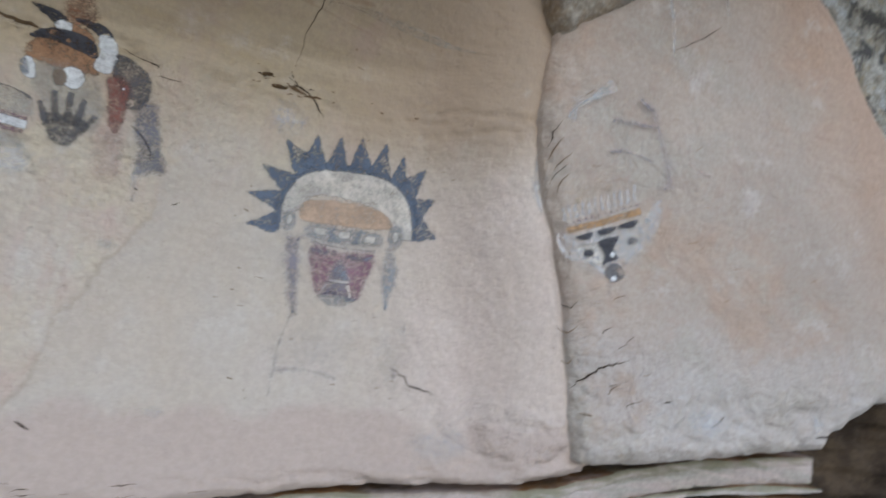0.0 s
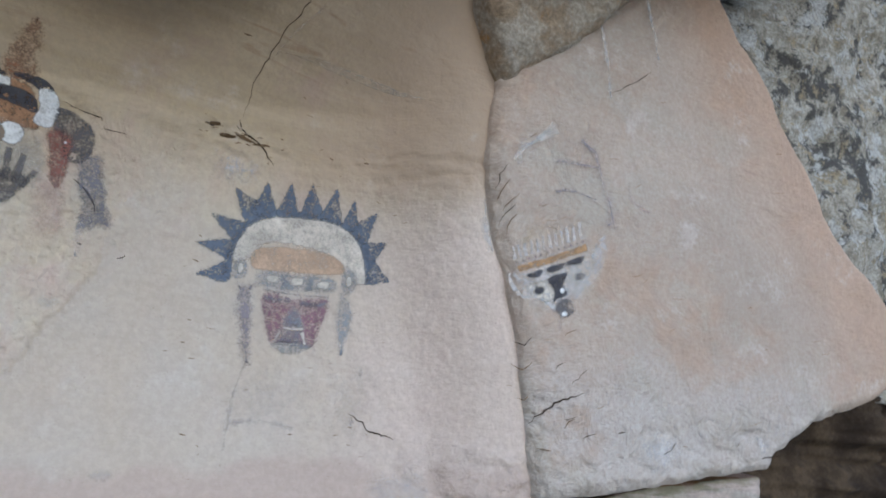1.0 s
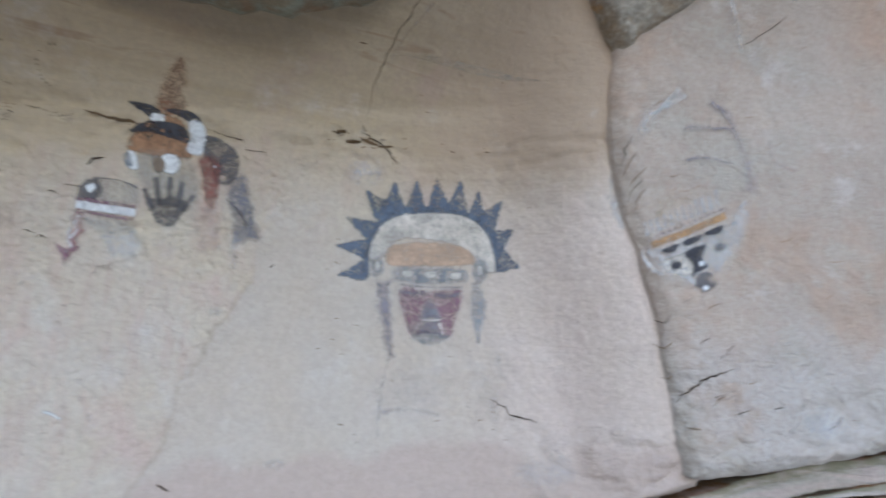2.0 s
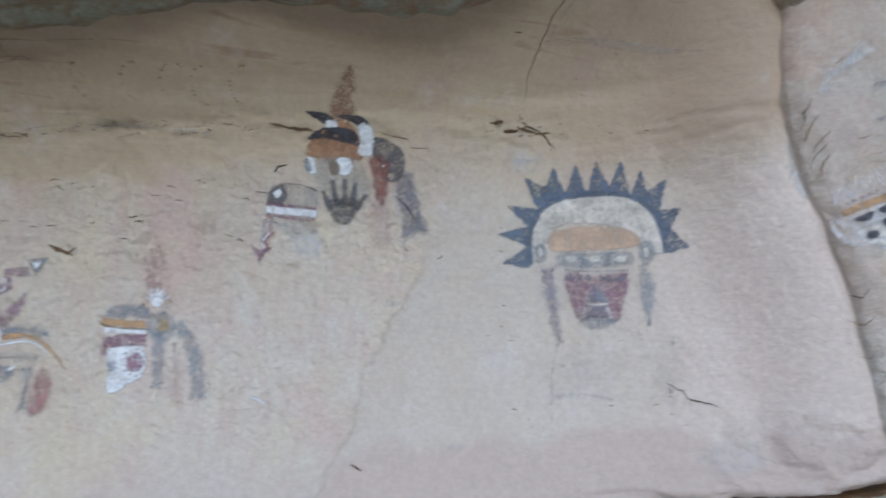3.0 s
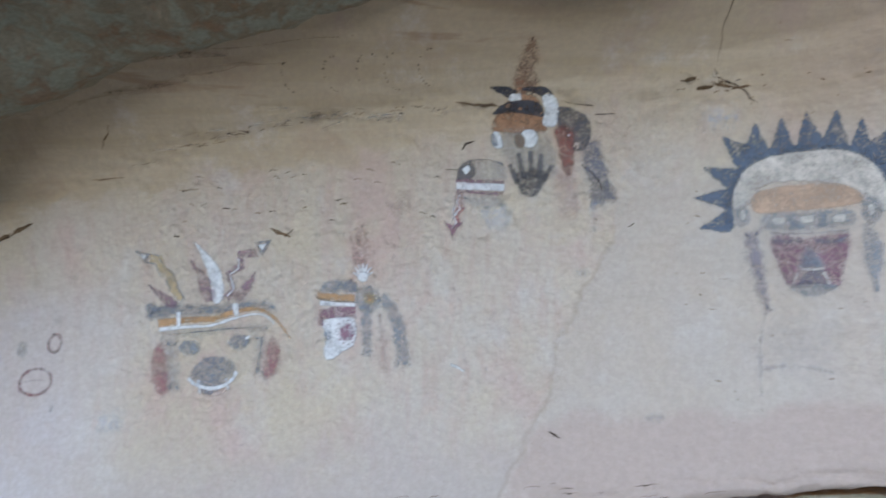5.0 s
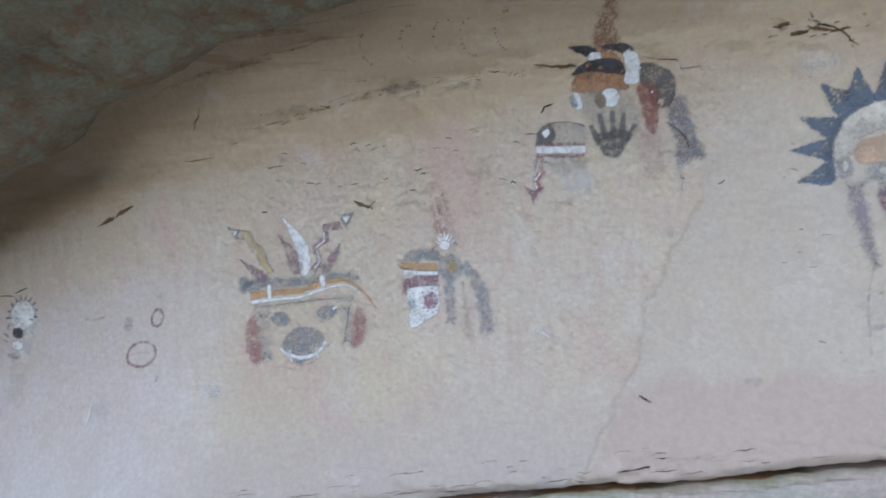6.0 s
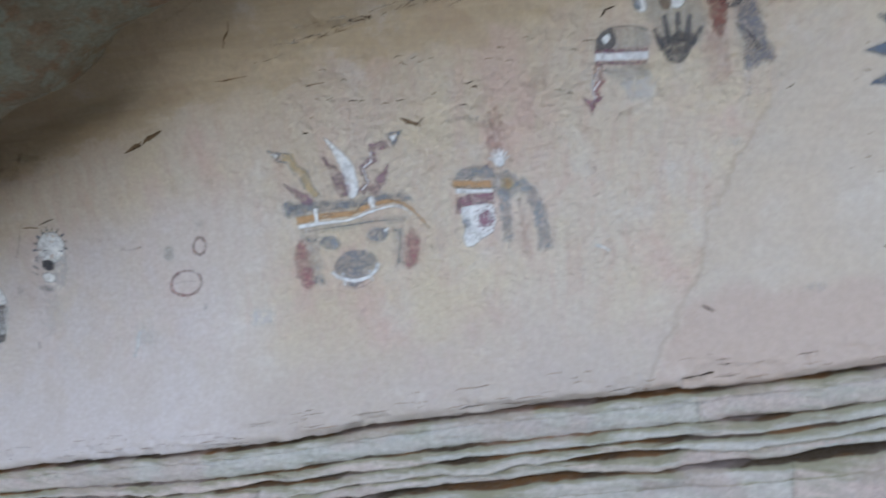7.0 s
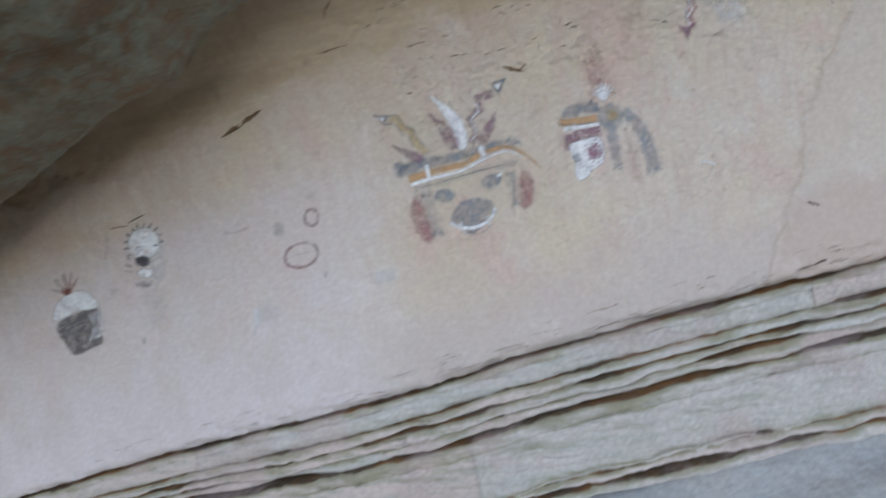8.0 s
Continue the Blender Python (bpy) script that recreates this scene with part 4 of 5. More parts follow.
def bear_mask():
    t = painting("painted_mask", (-1.27, 2.08, 1.08), "painted round-eyed mask with feathers, zigzag bolts and white-toothed snout")
    c = Canvas(wall_face, (250, 640), (-1.2697, 0.1898, -0.0146, -0.001, 0.0008, 0.0041), (1.2984, 0.003, 0.1814, 0.0, -0.0009, 0.002), t)
    c.stroke("face_shade", [(150, 630), (220, 628), (290, 618), (360, 620)], 18, P["mist"], feather=14, label="thin grey forehead shade")
    c.stroke("face_shade", [(170, 640), (168, 690), (170, 740)], 30, P["mist"], feather=18)
    c.stroke("face_shade", [(338, 630), (336, 670), (334, 710)], 26, P["mist"], feather=16)
    c.curve("hair_roll", [(124, 590), (140, 574), (190, 572), (260, 574), (320, 566), (362, 572), (370, 588), (330, 586), (260, 596), (180, 598), (130, 604)], P["slate"], feather=10, label="blue-grey hair roll")
    c.blob("hair_knot", 136, 582, 14, 13, P["slate"], feather=5)
    c.stroke("head_band", [(144, 610), (200, 604), (250, 602), (290, 590), (335, 584), (362, 596), (382, 618), (398, 640)], 15, P["amber"], end=4, feather=4, label="amber head band")
    c.stroke("white_band", [(146, 622), (200, 617), (250, 614), (290, 602), (330, 594), (352, 598), (368, 612)], 8, P["white"], end=3, feather=2.5, label="white line under the band")
    c.stroke("band_tick", [(185, 588), (184, 618)], 8, P["white"], feather=2.5)
    c.curve("band_tick", [(289, 576), (300, 574), (302, 594), (294, 598)], P["white"], feather=3)
    c.hook("feather", (264, 568), (219, 458), 27, P["white"], bend=14, feather=3, label="white feather")
    c.hook("feather", (248, 568), (212, 492), 30, P["mauve"], bend=6, feather=6, label="mauve feather")
    c.hook("feather", (296, 566), (336, 515), 22, P["mauve"], bend=4, feather=5, label="mauve feather")
    c.hook("feather", (180, 576), (130, 536), 20, P["mauve"], bend=-3, feather=4, label="mauve feather")
    c.stroke("bolt", [(340, 480), (308, 484), (310, 504), (286, 520), (292, 546), (278, 566)], 18, P["mauve"], smooth=False, end=15, feather=3, label="mauve zigzag bolt")
    c.stroke("bolt_line", [(305, 492), (305, 510), (288, 520), (294, 548), (281, 560)], 3.5, P["white"], smooth=False, feather=1.8)
    c.lay("bolt_head", [(332, 461), (367, 458), (348, 490)], P["slate"], feather=2)
    c.lay("bolt_head", [(341, 466), (357, 465), (348, 478)], P["white"], feather=1.6)
    c.stroke("bolt", [(136, 488), (152, 490), (160, 510), (172, 520), (176, 540), (192, 566)], 18, P["yellow"], smooth=False, end=16, feather=4, label="yellow zigzag bolt")
    c.stroke("bolt_line", [(130, 480), (152, 484), (162, 504), (180, 518), (184, 540), (200, 566)], 3, P["slate"], smooth=False, feather=1.6)
    c.stroke("bolt_line", [(130, 496), (146, 500), (154, 520), (166, 530), (170, 552)], 3, P["slate"], smooth=False, feather=1.6)
    c.lay("bolt_head", [(107, 473), (138, 480), (126, 502)], P["slate"], feather=2)
    c.lay("bolt_head", [(116, 480), (130, 482), (125, 492)], P["white"], feather=1.6)
    for u, v, a, b, r in ((204, 656, 23, 17, 0), (300, 645, 23, 17, -8)):
        c.blob("eye_rim", u, v, a, b, P["chalk"], turn=r, feather=3)
        c.blob("eye", u, v, a - 3, b - 3, P["slate"], turn=r, feather=4, label="slate grey eye")
    c.stroke("eye_glint", [(313, 640), (322, 634)], 4, P["white"])
    c.curve("snout", [(204, 712), (206, 698), (228, 676), (256, 672), (284, 680), (292, 698), (284, 716), (262, 732), (240, 744), (222, 738)], P["slate"], feather=4, label="slate grey snout")
    c.curve("chin_shade", [(214, 734), (250, 742), (278, 730), (262, 746), (230, 748)], P["lilac"], feather=5)
    c.stroke("teeth_line", [(200, 712), (212, 724), (240, 732), (268, 726), (284, 714), (293, 700)], 8, P["white"], feather=2.5, label="white tooth line")
    for p, q in (((219, 716), (222, 742)), ((272, 712), (276, 734))):
        c.stroke("fang", [p, q], 6, P["white"], end=3, feather=2)
    c.curve("cheek_patch", [(128, 690), (134, 660), (146, 646), (158, 650), (160, 690), (160, 735), (146, 745), (130, 724)], P["brick"], feather=9, label="dull red cheek patch")
    c.curve("cheek_patch", [(352, 650), (364, 634), (374, 646), (376, 672), (366, 704), (346, 714), (342, 690)], P["brick"], feather=9, label="dull red cheek patch")


def profile_mask():
    t = painting("rock_painting", (-0.77, 2.08, 1.2), "small painted white profile head with plume and grey hair locks")
    c = Canvas(wall_face, (520, 600), (-0.7659, 0.1856, -0.0081, -0.0008, 0.0013, 0.0021), (1.3783, 0.0027, 0.1808, 0.0, -0.0009, 0.0019), t)
    c.curve("rose_plume", [(504, 540), (516, 470), (526, 432), (540, 432), (556, 470), (562, 530), (540, 530)], P["pink"], feather=16, label="faded rose plume")
    for u, v in ((512, 452), (524, 440), (540, 446)):
        c.stroke("plume_line", [(u, v), (528 + (u - 524) * 0.5, 508)], 8, P["pink"], feather=5)
    c.curve("face", [(460, 604), (514, 602), (516, 648), (490, 666), (474, 678), (460, 678), (456, 660), (462, 640), (456, 620)], P["white"], feather=4, label="white face")
    c.stroke("brow_band", [(449, 596), (480, 592), (520, 592)], 22, P["maroon"], feather=4, label="maroon brow band")
    c.curve("nose_shade", [(446, 600), (458, 602), (458, 616), (446, 616)], P["maroon"], feather=4)
    c.stroke("white_band", [(452, 575), (518, 577)], 10, P["white"], feather=3)
    c.stroke("amber_band", [(448, 560), (480, 564), (518, 566)], 14, P["amber"], feather=3, label="amber head band")
    c.curve("cap", [(452, 548), (464, 534), (500, 530), (522, 538), (522, 556), (490, 556), (458, 556)], P["slate"], feather=5, label="grey cap")
    c.stroke("band_edge", [(445, 558), (450, 566), (480, 572), (518, 574)], 3, P["brown"])
    c.curve("hair", [(518, 552), (540, 542), (562, 552), (568, 572), (556, 588), (534, 590), (520, 578)], P["ash"], feather=6, label="grey hair boss")
    c.stroke("lock", [(536, 575), (538, 620), (538, 655), (535, 674)], 24, P["ash"], end=19, feather=7, label="grey hanging lock")
    c.stroke("lock", [(564, 562), (586, 590), (598, 630), (603, 692)], 22, P["ash"], end=28, feather=7, label="grey hanging lock")
    c.blob("yellow_disc", 545, 567, 12, 12, P["yellow"], feather=4)
    c.blob("yellow_disc", 545, 567, 7, 7, P["amber"], feather=9)
    c.blob("cheek_disc", 502, 628, 15, 18, P["maroon"], feather=4, label="maroon cheek disc")
    for i in range(11):
        a = 6.2832 * i / 13 + 1.0
        c.blob("cheek_dot", 502 + 19 * math.cos(a), 628 + 22 * math.sin(a), 2.0, 2.0, P["maroon"], feather=1.5)
    c.blob("eye", 466, 634, 9, 12, P["slate"], feather=5)
    for i in range(7):
        a = radians(200 + 140 * i / 6)
        c.stroke("white_plume", [(535, 530), (535 + 20 * math.cos(a), 528 + 25 * math.sin(a))], 8, P["white"], end=3, feather=2.5)
    c.blob("white_plume", 535, 528, 11, 10, P["white"], feather=4)
    c.curve("rose_haze", [(556, 600), (572, 600), (580, 690), (560, 695)], P["pink"], feather=14)
    c.stroke("faint_line", [(448, 452), (490, 448), (505, 452)], 8, P["lilac"], feather=7)
    c.blob("rose_spot", 605, 402, 24, 20, P["pink"], feather=22)
    c.stroke("white_scuff", [(688, 688), (700, 692), (712, 700)], 6, P["white"], end=3, feather=3)
    c.stroke("white_scuff", [(750, 690), (752, 706)], 7, P["chalk"], end=4, feather=3)


def skull_mask():
    t = painting("painted_skull", (1.38, 1.65, 1.6), "small painted white mask with black nose and fringe on rock slab")
    c = Canvas(slab_face, (1000, 480), (1.3951, 0.2054, -0.0121, 0.0068, 0.0026, -0.0002), (1.7976, 0.0288, 0.1877, 0.0011, 0.0068, 0.0028), t)
    c.curve("face_ground", [(908, 480), (930, 470), (1040, 445), (1062, 440), (1062, 480), (1030, 530), (1000, 565), (970, 540), (930, 520)], P["veil"], feather=18, label="chalky white face")
    c.curve("cheek", [(938, 500), (980, 490), (990, 520), (970, 530), (945, 520)], P["cream"], feather=9)
    c.curve("cheek", [(1005, 480), (1045, 455), (1052, 490), (1030, 520), (1008, 520)], P["chalk"], feather=8)
    c.curve("ear", [(906, 480), (914, 500), (926, 515), (940, 522), (926, 524), (908, 508), (902, 490)], P["veil"], feather=4)
    c.curve("ear", [(1056, 432), (1074, 410), (1082, 436), (1070, 470), (1056, 480), (1052, 460)], P["veil"], feather=7)
    c.stroke("brow_band", [(922, 472), (980, 455), (1044, 432)], 13, P["amber"], feather=3, smooth=False, label="amber brow band")
    c.stroke("fringe_base", [(916, 464), (980, 446), (1042, 420)], 5, P["chalk"], feather=3, smooth=False)
    for i in range(12):
        u, v = 916 + 10.4 * i, 456 - 3.4 * i
        c.stroke("fringe_stroke", [(u, v), (u - 3, v - 24 - i * 0.5)], 8, P["veil"], end=5.5, feather=3.2)
        c.blob("fringe_dot", u + 4, v + 4, 3.4, 2.6, P["mauve"], feather=2.5)
    for pts in ([(936, 482), (962, 472), (958, 484), (944, 488)], [(970, 470), (1002, 460), (996, 472), (976, 478)], [(1006, 458), (1036, 448), (1032, 460), (1012, 464)]):
        c.curve("brow_mark", pts, P["black"], feather=3)
    c.lay("nose", rounded([(972, 488), (1006, 478), (1000, 500), (1008, 516), (988, 524), (982, 530), (984, 508)], True, 3), P["black"], feather=3, label="black nose mark")
    c.blob("eye", 958, 509, 9, 7, P["black"], feather=3)
    c.blob("eye", 1031, 484, 10, 7, P["coal"], turn=-20, feather=4)
    c.blob("mouth_ring", 1003, 540, 17, 17, P["coal"], feather=4, label="dark round mouth")
    c.blob("mouth_spot", 1000, 551, 6, 5, P["white"], feather=3)
    c.blob("white_fleck", 998, 510, 5, 5, P["white"], feather=3)
    c.stroke("chin_shade", [(995, 556), (993, 580)], 8, P["lilac"], feather=6)
    c.curve("ochre_field", [(925, 425), (935, 395), (965, 382), (1000, 395), (970, 415), (935, 430)], P["straw"], feather=22)
    # ghost of a larger figure above
    g = painting("painted_ghost", (1.4, 1.65, 2.0), "almost vanished grey-lilac painted figure on the rock slab")
    c.thing = g
    c.stroke("arm_line", [(985, 280), (1010, 284), (1060, 292)], 10, P["plum"], end=5, feather=6)
    c.stroke("arm_line", [(985, 336), (1010, 334), (1055, 350)], 8, P["plum"], end=4, feather=6)
    c.stroke("body_line", [(1030, 244), (1056, 268), (1062, 310), (1078, 350), (1082, 400)], 14, P["lilac"], end=22, feather=12)
    c.stroke("body_line", [(1030, 243), (1056, 268)], 9, P["plum"], end=5, feather=5)
    c.curve("white_patch", [(912, 240), (945, 236), (990, 218), (960, 250), (930, 275), (914, 290)], P["chalk"], feather=22)
    c.curve("salt_patch", [(1138, 772), (1176, 758), (1202, 786), (1172, 822), (1136, 806)], P["veil"], feather=34)
    c.curve("salt_patch", [(1345, 770), (1356, 768), (1362, 790), (1350, 796)], P["veil"], feather=7)
    c.stroke("rose_line", [(1112, 318), (1112, 340), (1124, 358), (1148, 372)], 7, P["pink"], feather=6)
    Canvas(wall_face, (850, 395), (1.15, 0.16, 0, 0, 0, 0), (1.94, 0.0, 0.19, 0, 0, 0), g).curve("white_rim", [(840, 350), (856, 345), (866, 400), (872, 445), (856, 440), (840, 400)], P["veil"], feather=12)
    c.stroke("pale_vein", [(1058, 25), (1070, 90), (1080, 170)], 9, P["veil"], end=5, feather=8)
    c.stroke("pale_vein", [(1148, -10), (1156, 40), (1164, 100)], 8, P["veil"], end=4, feather=8)


def far_marks():
    t = painting("rock_painting", (-1.97, 2.1, 1.1), "faint outlined rose face with ring eyes on rock wall", "faint marks at the far end")
    c = Canvas(wall_face, (525, 420), (-1.9656, 0.2441, 0.056, -0.0122, -0.012, 0.005), (1.2076, -0.0334, 0.2179, 0.0005, -0.0096, -0.0023), t)

    def ring(name, u, v, a, b, turn, wide, m):
        n = 24
        cs, sn = math.cos(radians(turn)), math.sin(radians(turn))
        pts = [(u + cs * a * math.cos(6.2832 * i / n) - sn * b * math.sin(6.2832 * i / n), v + sn * a * math.cos(6.2832 * i / n) + cs * b * math.sin(6.2832 * i / n)) for i in range(n)]
        for k in range(0, n, 4):
            c.stroke(name, [pts[(k + s) % n] for s in range(5)], wide, m, feather=2.4)

    ring("eye_ring", 551, 385, 12, 15, 0, 6, P["brick"])
    ring("mouth_ring", 534, 452, 31, 21, -18, 6, P["brick"])
    c.stroke("mouth_line", [(512, 456), (530, 450), (554, 446)], 5, P["pink"], feather=4)
    c.blob("eye", 494, 406, 11, 14, P["mist"], feather=6)
    c.blob("dark_spot", 577, 487, 4, 7, P["slate"], feather=5)
    c.stroke("white_stroke", [(455, 548), (454, 572), (452, 592)], 7, P["white"], end=4, feather=4)
    c.blob("white_stroke", 470, 556, 30, 26, P["chalk"], feather=26)
    c.blob("white_stroke", 685, 492, 26, 20, P["veil"], feather=16)
    c.stroke("faint_line", [(395, 414), (420, 410), (440, 402)], 9, P["pink"], end=5, feather=6)
    for u, v in ((490, 290), (545, 345), (560, 272)):
        c.blob("faint_line", u, v, 13, 15, P["breath"], feather=14)

    t = painting("rock_painting", (-2.74, 2.3, 1.1), "small white painted face ringed with black ticks", "faint marks at the far end")
    c = Canvas(wall_face, (255, 450), (-2.7406, 0.311, 0.0925, -0.0134, -0.0197, 0.0091), (1.2313, -0.0364, 0.2454, 0.0016, -0.0116, -0.0044), t)
    c.blob("head", 255, 432, 29, 30, P["white"], feather=6, label="white head")
    c.curve("beard", [(262, 450), (290, 440), (296, 490), (278, 500), (262, 480)], P["veil"], feather=12)
    c.blob("mouth", 252, 462, 14, 11, P["black"], feather=4)
    c.blob("chin", 255, 484, 14, 10, P["white"], feather=5)
    c.blob("neck_shade", 252, 504, 16, 8, P["slate"], feather=8)
    for u, v in ((242, 438), (270, 436)):
        c.stroke("eye_tick", [(u, v), (u + 8, v - 2)], 4, P["slate"])
    for i in range(11):
        a = radians(150 + 200 * i / 10)
        c.stroke("black_tick", [(255 + 29 * math.cos(a), 434 + 33 * math.sin(a)), (255 + 36 * math.cos(a), 434 + 41 * math.sin(a))], 5, P["navy"], end=3, feather=2)
    for v in (456, 468, 478):
        c.stroke("black_tick", [(222, v), (234, v + 4)], 4, P["slate"])
    c.stroke("bent_line", [(192, 398), (190, 430), (188, 460)], 7, P["pink"], feather=6)
    c.blob("rose_spot", 202, 514, 9, 11, P["pink"], feather=6)
    c.blob("white_haze", 275, 540, 30, 50, P["chalk"], feather=34)
    c.stroke("dark_tick", [(256, 594), (256, 610)], 8, P["lilac"], feather=6)

    t = painting("painted_pot", (-3.24, 2.42, 0.85), "painted white-topped grey pot shape with rust tuft", "faint marks at the far end")
    c = Canvas(wall_face, (138, 560), (-3.2414, 0.3681, 0.0947, -0.0166, -0.023, 0.014), (0.9852, -0.0272, 0.2702, 0.0016, -0.0146, -0.0024), t)
    c.lay("body", rounded([(100, 572), (170, 545), (178, 580), (184, 606), (160, 618), (134, 630), (116, 612)], True, 3), P["coal"], feather=4, label="dark grey body")
    c.curve("white_top", [(94, 568), (98, 540), (120, 520), (148, 514), (170, 530), (174, 544), (140, 552), (110, 564)], P["white"], feather=4, label="white top")
    for i in range(4):
        c.stroke("white_stripe", [(158 + 7 * i, 556 - 3 * i), (166 + 6 * i, 580), (160 + 7 * i, 604 - 3 * i)], 3, P["white"], feather=2)
    for i in range(3):
        c.stroke("white_stripe", [(108 + 4 * i, 580 + 8 * i), (136, 568 + 8 * i)], 2.5, P["chalk"], feather=2)
    for tip in ((92, 512), (97, 494), (112, 484), (126, 482), (136, 494)):
        c.stroke("tuft", [(120, 520), tip], 8, P["red"], end=4, feather=4)


crown_mask()
horned_mask()
bear_mask()
profile_mask()
skull_mask()
far_marks()


# ---- cracks and flakes ----
def crack(c, points, wide=2.0, jag=2.0, material=CRACK, name="crack", lift=0.0):
    """A jagged open crack, thin at both ends."""
    dice = random.Random(int(points[0][0] * 7 + points[0][1]))
    line = []
    for a, b in zip(points, points[1:]):
        n = max(2, int(math.dist(a, b) / 7))
        line += [(a[0] + (b[0] - a[0]) * k / n + dice.uniform(-jag, jag), a[1] + (b[1] - a[1]) * k / n + dice.uniform(-jag, jag)) for k in range(n)]
    line.append(points[-1])
    top, low = [], []
    for i, p in enumerate(line):
        q, r = line[max(0, i - 1)], line[min(len(line) - 1, i + 1)]
        d = Vector((r[0] - q[0], r[1] - q[1])).normalized()
        w = wide * (0.15 + 0.85 * math.sin(math.pi * (i + 0.4) / (len(line) - 0.2))) * dice.uniform(0.35, 0.75)
        top.append((p[0] - d[1] * w, p[1] + d[0] * w))
        low.append((p[0] + d[1] * w, p[1] - d[0] * w))
    bm = bmesh.new()
    a = [bm.verts.new((0, 0, 0)) for _ in line]
    b = [bm.verts.new((0, 0, 0)) for _ in line]
    for vs, ps in ((a, top), (b, low)):
        for v, p in zip(vs, ps):
            x, z = c.world(*p)
            v.co = (x, c.face(x, z) - 0.0018 - lift, z)
    for i in range(len(line) - 1):
        f = bm.faces.new((a[i], a[i + 1], b[i + 1], b[i]))
        f.normal_update()
        if f.normal.y > 0:
            f.normal_flip()
    part(name, bm, material, c.thing)


def wall_cracks():
    dice = random.Random(3)
    k = Canvas(wall_face, (1300, 440), (0.6353, 0.1581, 0.0046, -0.0071, 0.0016, -0.0024), (1.6782, -0.0023, 0.175, -0.0009, -0.0034, 0.0009), wall)
    c = Canvas(wall_face, (840, 300), (-0.1824, 0.1812, -0.0007, -0.0003, -0.0024, 0.0002), (1.9326, 0.002, 0.174, 0.0, 0.0012, -0.0066), wall)
    crack(k, [(1150, 182), (1165, 200), (1200, 216), (1222, 240)], 3.0, 2)
    crack(k, [(1158, 175), (1162, 125), (1185, 60), (1222, 0), (1235, -40)], 1.4, 2)
    for a, b, w in (((1098, 202), (1128, 198), 4), ((1120, 214), (1150, 210), 6), ((1150, 206), (1185, 212), 6), ((1180, 214), (1210, 210), 4), ((1092, 216), (1104, 215), 3), ((1210, 236), (1214, 240), 2), ((1400, 194), (1410, 193), 3), ((1325, 200), (1335, 202), 2)):
        crack(k, [a, b], w, 1.5, CHIP, "flake")
    crack(k, [(1450, 670), (1486, 684), (1500, 698), (1530, 704), (1566, 712)], 2.4, 2)
    k.stroke("pale_vein", [(1185, 78), (1290, 58), (1420, 50), (1540, 54)], 3.0, P["salt"], feather=3)
    k.stroke("pale_vein", [(1240, 10), (1205, 50), (1180, 90)], 4, P["chalk"], feather=3.5)
    k.blob("salt_crust", 1600, 800, 80, 34, P["chalk"], feather=30)
    k.blob("salt_crust", 1055, 770, 16, 9, P["chalk"], feather=7)
    k.blob("salt_crust", 940, 520, 12, 9, P["chalk"], feather=8)
    crack(c, [(858, 742), (876, 750)], 2.4, 1)
    crack(c, [(704, 214), (730, 222), (760, 222), (790, 226)], 5, 1.5, CHIP, "flake")
    crack(c, [(715, 305), (722, 295), (738, 290)], 3, 1)
    crack(c, [(684, 340), (712, 342)], 1.8, 1)
    crack(c, [(925, 335), (945, 352), (958, 372), (960, 385)], 3, 2)
    crack(c, [(890, 220), (945, 232), (954, 252)], 1.4, 1)
    crack(c, [(950, 250), (985, 250)], 1.3, 1)
    crack(c, [(944, 430), (950, 432)], 2.4, 1)
    crack(c, [(1002, 445), (1012, 438)], 1.5, 1)
    for i in range(16):
        u, v = dice.gauss(1165, 34), dice.gauss(208, 7)
        crack(k, [(u, v), (u + dice.uniform(4, 14), v + dice.uniform(-2, 3))], dice.uniform(0.7, 2.2), 1.4, CHIP if dice.random() < 0.7 else CRACK, "flake")
    crack(c, [(365, 440), (385, 450), (402, 456)], 6, 1, CHIP, "flake")
    crack(c, [(390, 457), (408, 442)], 1.5, 1)
    # little spalls along the bedding of the upper band
    for i in range(60):
        u = dice.uniform(90, 700)
        v = 330 - 105 * math.sin(min(1, max(0, (u - 40) / 520)) * 1.45) + dice.uniform(-8, 8)
        ln = dice.uniform(3, 13) if dice.random() < 0.8 else 26
        crack(c, [(u, v), (u + ln, v - dice.uniform(-2, 5))], dice.uniform(0.5, 1.7), 1.6, CHIP if dice.random() < 0.5 else CRACK, "flake")
    for i in range(30):
        u, v = dice.uniform(180, 700), dice.uniform(320, 430)
        if v > 300 + (700 - u) * 0.06:
            crack(c, [(u, v), (u + 5, v + dice.uniform(-4, 1)), (u + dice.uniform(9, 18), v + dice.uniform(-4, 4))], dice.uniform(0.8, 1.8), 1.0, CRACK if dice.random() < 0.5 else CHIP, "flake")
    for i in range(50):
        u, v = dice.uniform(1080, 1500), dice.uniform(60, 760)
        crack(k, [(u, v), (u + dice.uniform(4, 14), v + dice.uniform(-3, 4))], dice.uniform(0.6, 1.5), 0.8, CHIP, "flake")
    crack(c, [(46, 284), (54, 268), (66, 256), (72, 240)], 2.2, 0.6, CHIP, "flake")
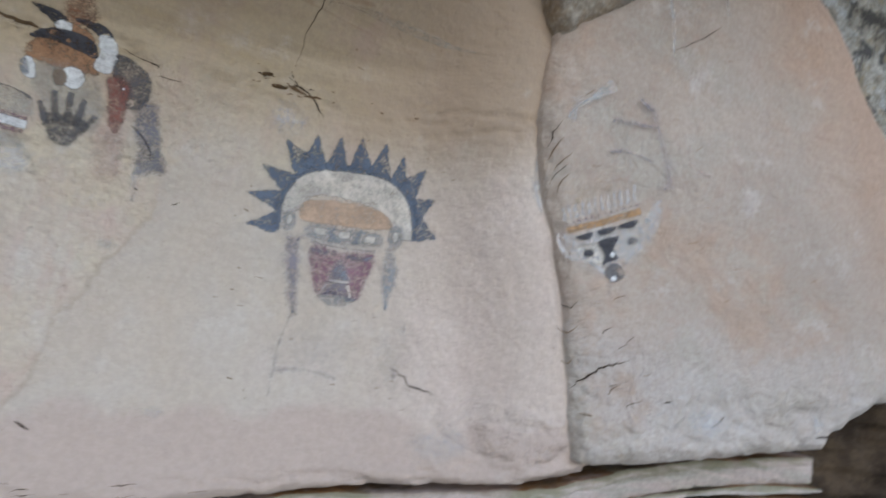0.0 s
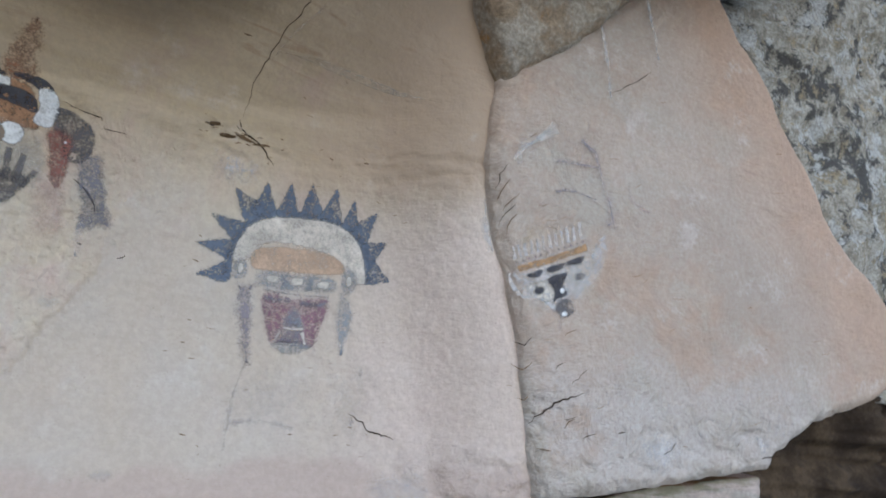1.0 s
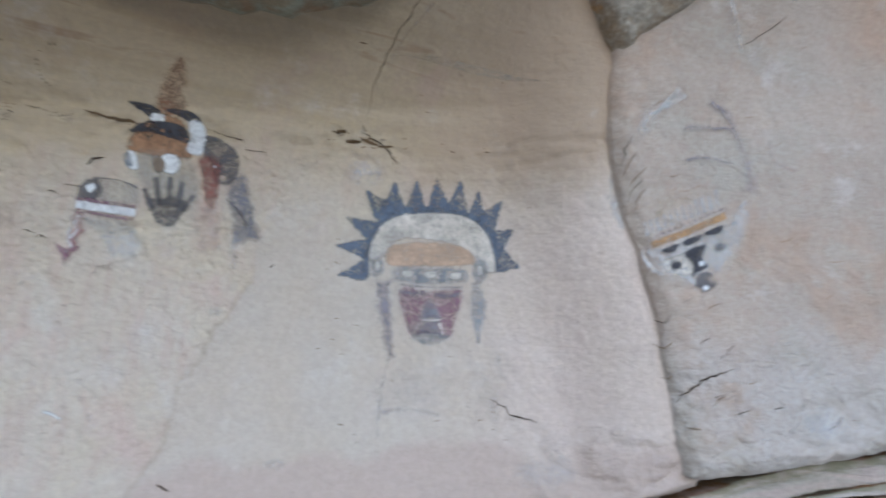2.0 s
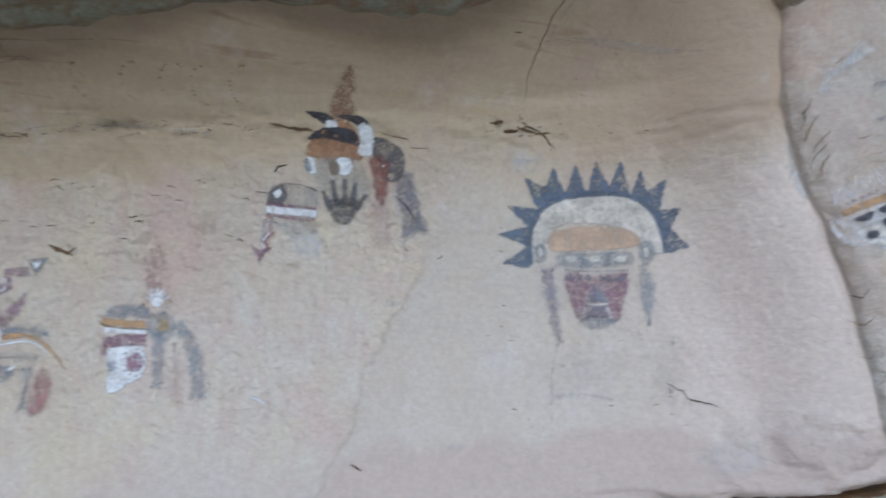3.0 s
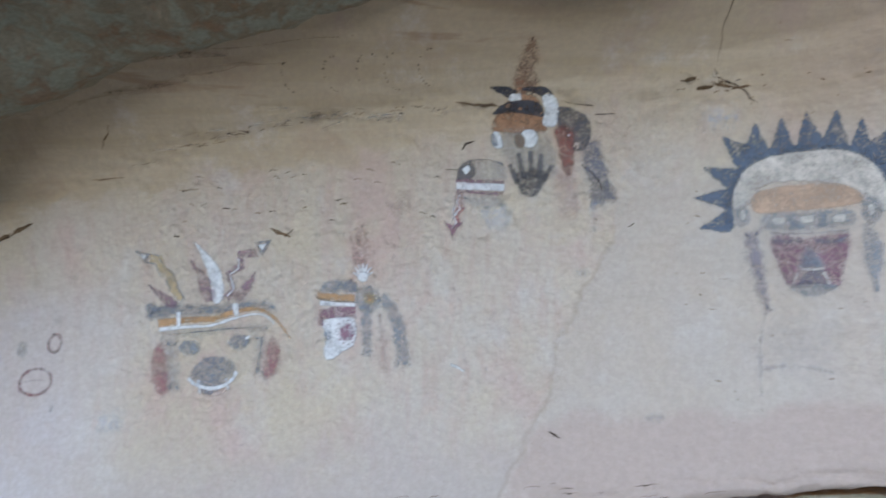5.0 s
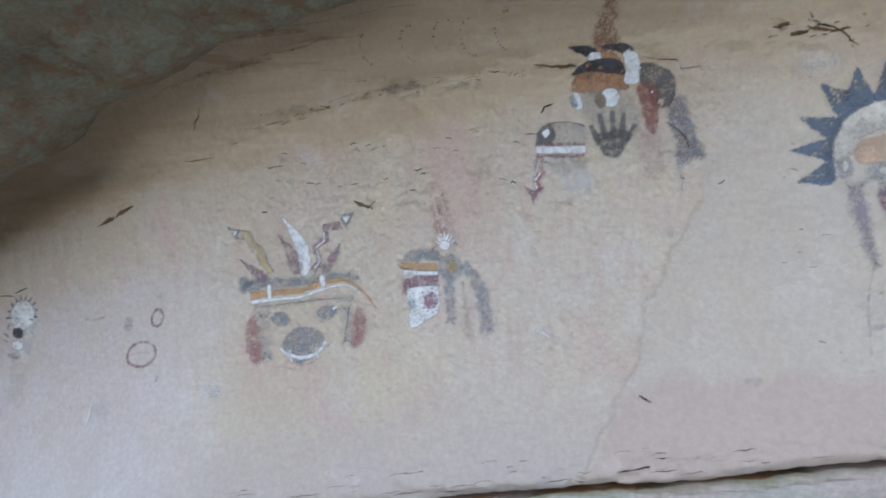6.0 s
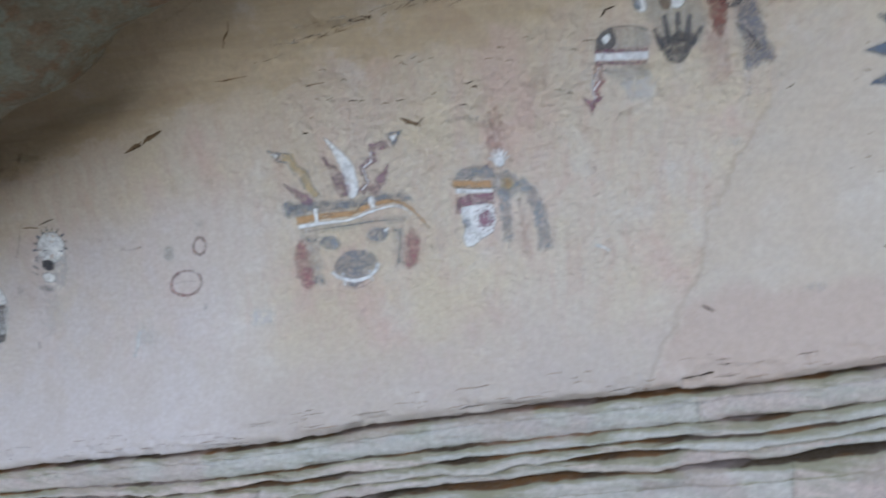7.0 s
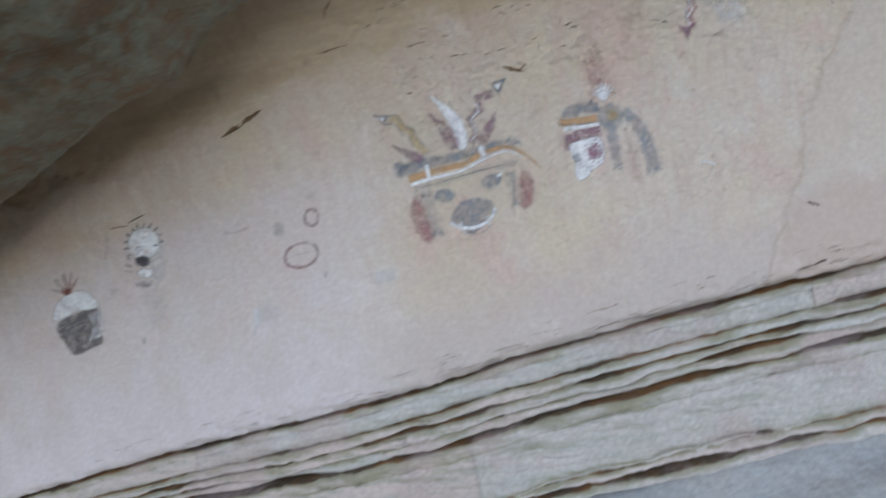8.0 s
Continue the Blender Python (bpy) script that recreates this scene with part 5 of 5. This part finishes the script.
    # pecked arcs, each a row of tiny pits
    for u, v, r, a0, a1 in ((424, 168, 24, 120, 250), (500, 166, 27, 90, 260), (560, 166, 30, 60, 200), (606, 164, 28, 100, 270), (668, 160, 30, 90, 250)):
        for i in range(13):
            a = radians(a0 + (a1 - a0) * i / 12)
            if dice.random() < 0.75:
                c.blob("peck_mark", u + r * 0.8 * math.cos(a), v - r * math.sin(a), dice.uniform(1.2, 2.4), dice.uniform(1.2, 2.0), P["brown"], feather=2.0)
    # rusty lines and stains under the brow
    for pts, wide in (([(40, 205), (130, 184), (230, 168), (280, 164), (340, 150)], 6), ([(100, 195), (200, 178), (300, 152), (420, 148)], 5), ([(120, 150), (220, 136), (300, 128), (380, 124), (520, 112)], 5), ([(-40, 232), (40, 205), (110, 190)], 7)):
        c.stroke("rust_line", [(p[0], p[1] + dice.uniform(-2, 2)) for p in rounded(pts, False, 3)], wide, P["stain"], end=2, feather=4)
    c.stroke("rust_stain", [(90, 196), (170, 186), (250, 172)], 22, P["stain_thin"], end=8, feather=18)
    c.stroke("rust_stain", [(160, 140), (260, 132), (330, 138)], 20, P["stain_thin"], end=10, feather=18)
    # salts along the broken bedding
    for i in range(46):
        u = dice.uniform(150, 760)
        v = float(np.interp(u, (150, 240, 330, 430, 560, 760), (304, 264, 246, 238, 240, 236))) + dice.gauss(0, 7)
        c.blob("salt_speck", u, v, dice.uniform(6, 26), dice.uniform(2, 5), P["salt"], turn=dice.uniform(-16, 4), feather=5)
    d = Canvas(wall_face, (525, 420), (-1.9656, 0.2441, 0.056, -0.0122, -0.012, 0.005), (1.2076, -0.0334, 0.2179, 0.0005, -0.0096, -0.0023), wall)
    crack(d, [(392, 250), (425, 228), (458, 204)], 7, 1.5, CHIP, "flake")
    crack(d, [(392, 251), (430, 229)], 2, 1)
    crack(d, [(545, 112), (575, 100), (600, 90)], 2.0, 1, CHIP, "flake")
    crack(d, [(700, 80), (720, 74), (745, 64)], 1.6, 1, CHIP, "flake")
    crack(d, [(718, 156), (730, 155)], 4, 1)
    crack(d, [(228, 394), (258, 378)], 2.0, 0.6)
    crack(d, [(195, 402), (228, 398)], 2.0, 0.6, CHIP, "flake")
    # split rock just above the foot
    for i in range(85):
        x = dice.uniform(-3.3, 0.3)
        h = dice.uniform(0.02, 0.10)
        ln = dice.uniform(0.02, 0.10)
        e = Canvas(wall_face, (0, 0), (x, 1, 0, 0, 0, 0), (foot_line(x) + h, 0.13, 1, 0, 0, 0), wall)
        crack(e, [(0, 0), (ln * 50, dice.uniform(-0.5, 0.5)), (ln * 100, 0)], dice.uniform(0.06, 0.18), 0.35, CHIP if dice.random() < 0.6 else CRACK, "flake")
    crack(Canvas(wall_face, (1247, 660), (-0.15, 0.2, 0, 0, 0, 0), (0.836, 0.02, 0.2, 0, 0, 0), wall), [(1205, 664), (1228, 664), (1262, 660)], 2, 1)


def slab_cracks():
    c = Canvas(slab_face, (1000, 480), (1.3951, 0.2054, -0.0121, 0.0068, 0.0026, -0.0002), (1.7976, 0.0288, 0.1877, 0.0011, 0.0068, 0.0028), slab)
    crack(c, [(945, 745), (975, 722), (1005, 702), (1040, 690)], 3.0, 3)
    crack(c, [(1085, 160), (1115, 145), (1155, 120)], 1.6, 1.5)
    crack(c, [(880, 330), (890, 305), (902, 285)], 1.4, 1.8)
    crack(c, [(890, 395), (898, 378), (916, 358)], 1.5, 2)
    crack(c, [(960, 235), (985, 222)], 1.8, 1)
    crack(c, [(910, 600), (930, 606), (945, 592)], 1.6, 1.5)
    crack(c, [(1100, 760), (1112, 758)], 2.5, 1)
    crack(c, [(1175, 800), (1195, 790), (1205, 776)], 2.4, 2)
    crack(c, [(1355, 805), (1395, 798)], 2.2, 1)
    for pts, w in (([(884, 352), (893, 330), (908, 312)], 1.7), ([(893, 372), (908, 352), (922, 338)], 1.3), ([(902, 412), (906, 392), (922, 374)], 1.7), ([(906, 640), (926, 650), (944, 636)], 1.8), ([(920, 700), (934, 704), (940, 696)], 1.6), ([(960, 790), (985, 794)], 1.6)):
        crack(c, rounded(pts, False, 3), w, 0.7, CHIP, "flake")
    dice = random.Random(8)
    # broken chips along the slab's rim
    for i in range(10):
        z = dice.uniform(1.2, 2.38)
        x = float(np.interp(z, SLAB_EDGE[:, 1], SLAB_EDGE[:, 0])) + dice.uniform(0.085, 0.17)
        e = Canvas(slab_face, (0, 0), (x, 0.2, 0.0, 0, 0, 0), (z, 0.03, 0.2, 0, 0, 0), slab)
        bend = dice.uniform(-6, 6)
        crack(e, [(0, 0), (dice.uniform(4, 10), -4 + bend), (dice.uniform(12, 22), -8 + bend)], dice.uniform(0.6, 1.6), 1.3, CHIP if dice.random() < 0.6 else CRACK, "flake")
    for i in range(30):
        u, v = dice.uniform(900, 1480), dice.uniform(60, 800)
        x, z = c.world(u, v)
        if x + 0.64 * z < 4.05 and z > 1.25:
            crack(c, [(u, v), (u + dice.uniform(6, 22), v + dice.uniform(-9, 3))], dice.uniform(0.5, 1.2), 1.2, SEAM, "flake")


wall_cracks()
slab_cracks()
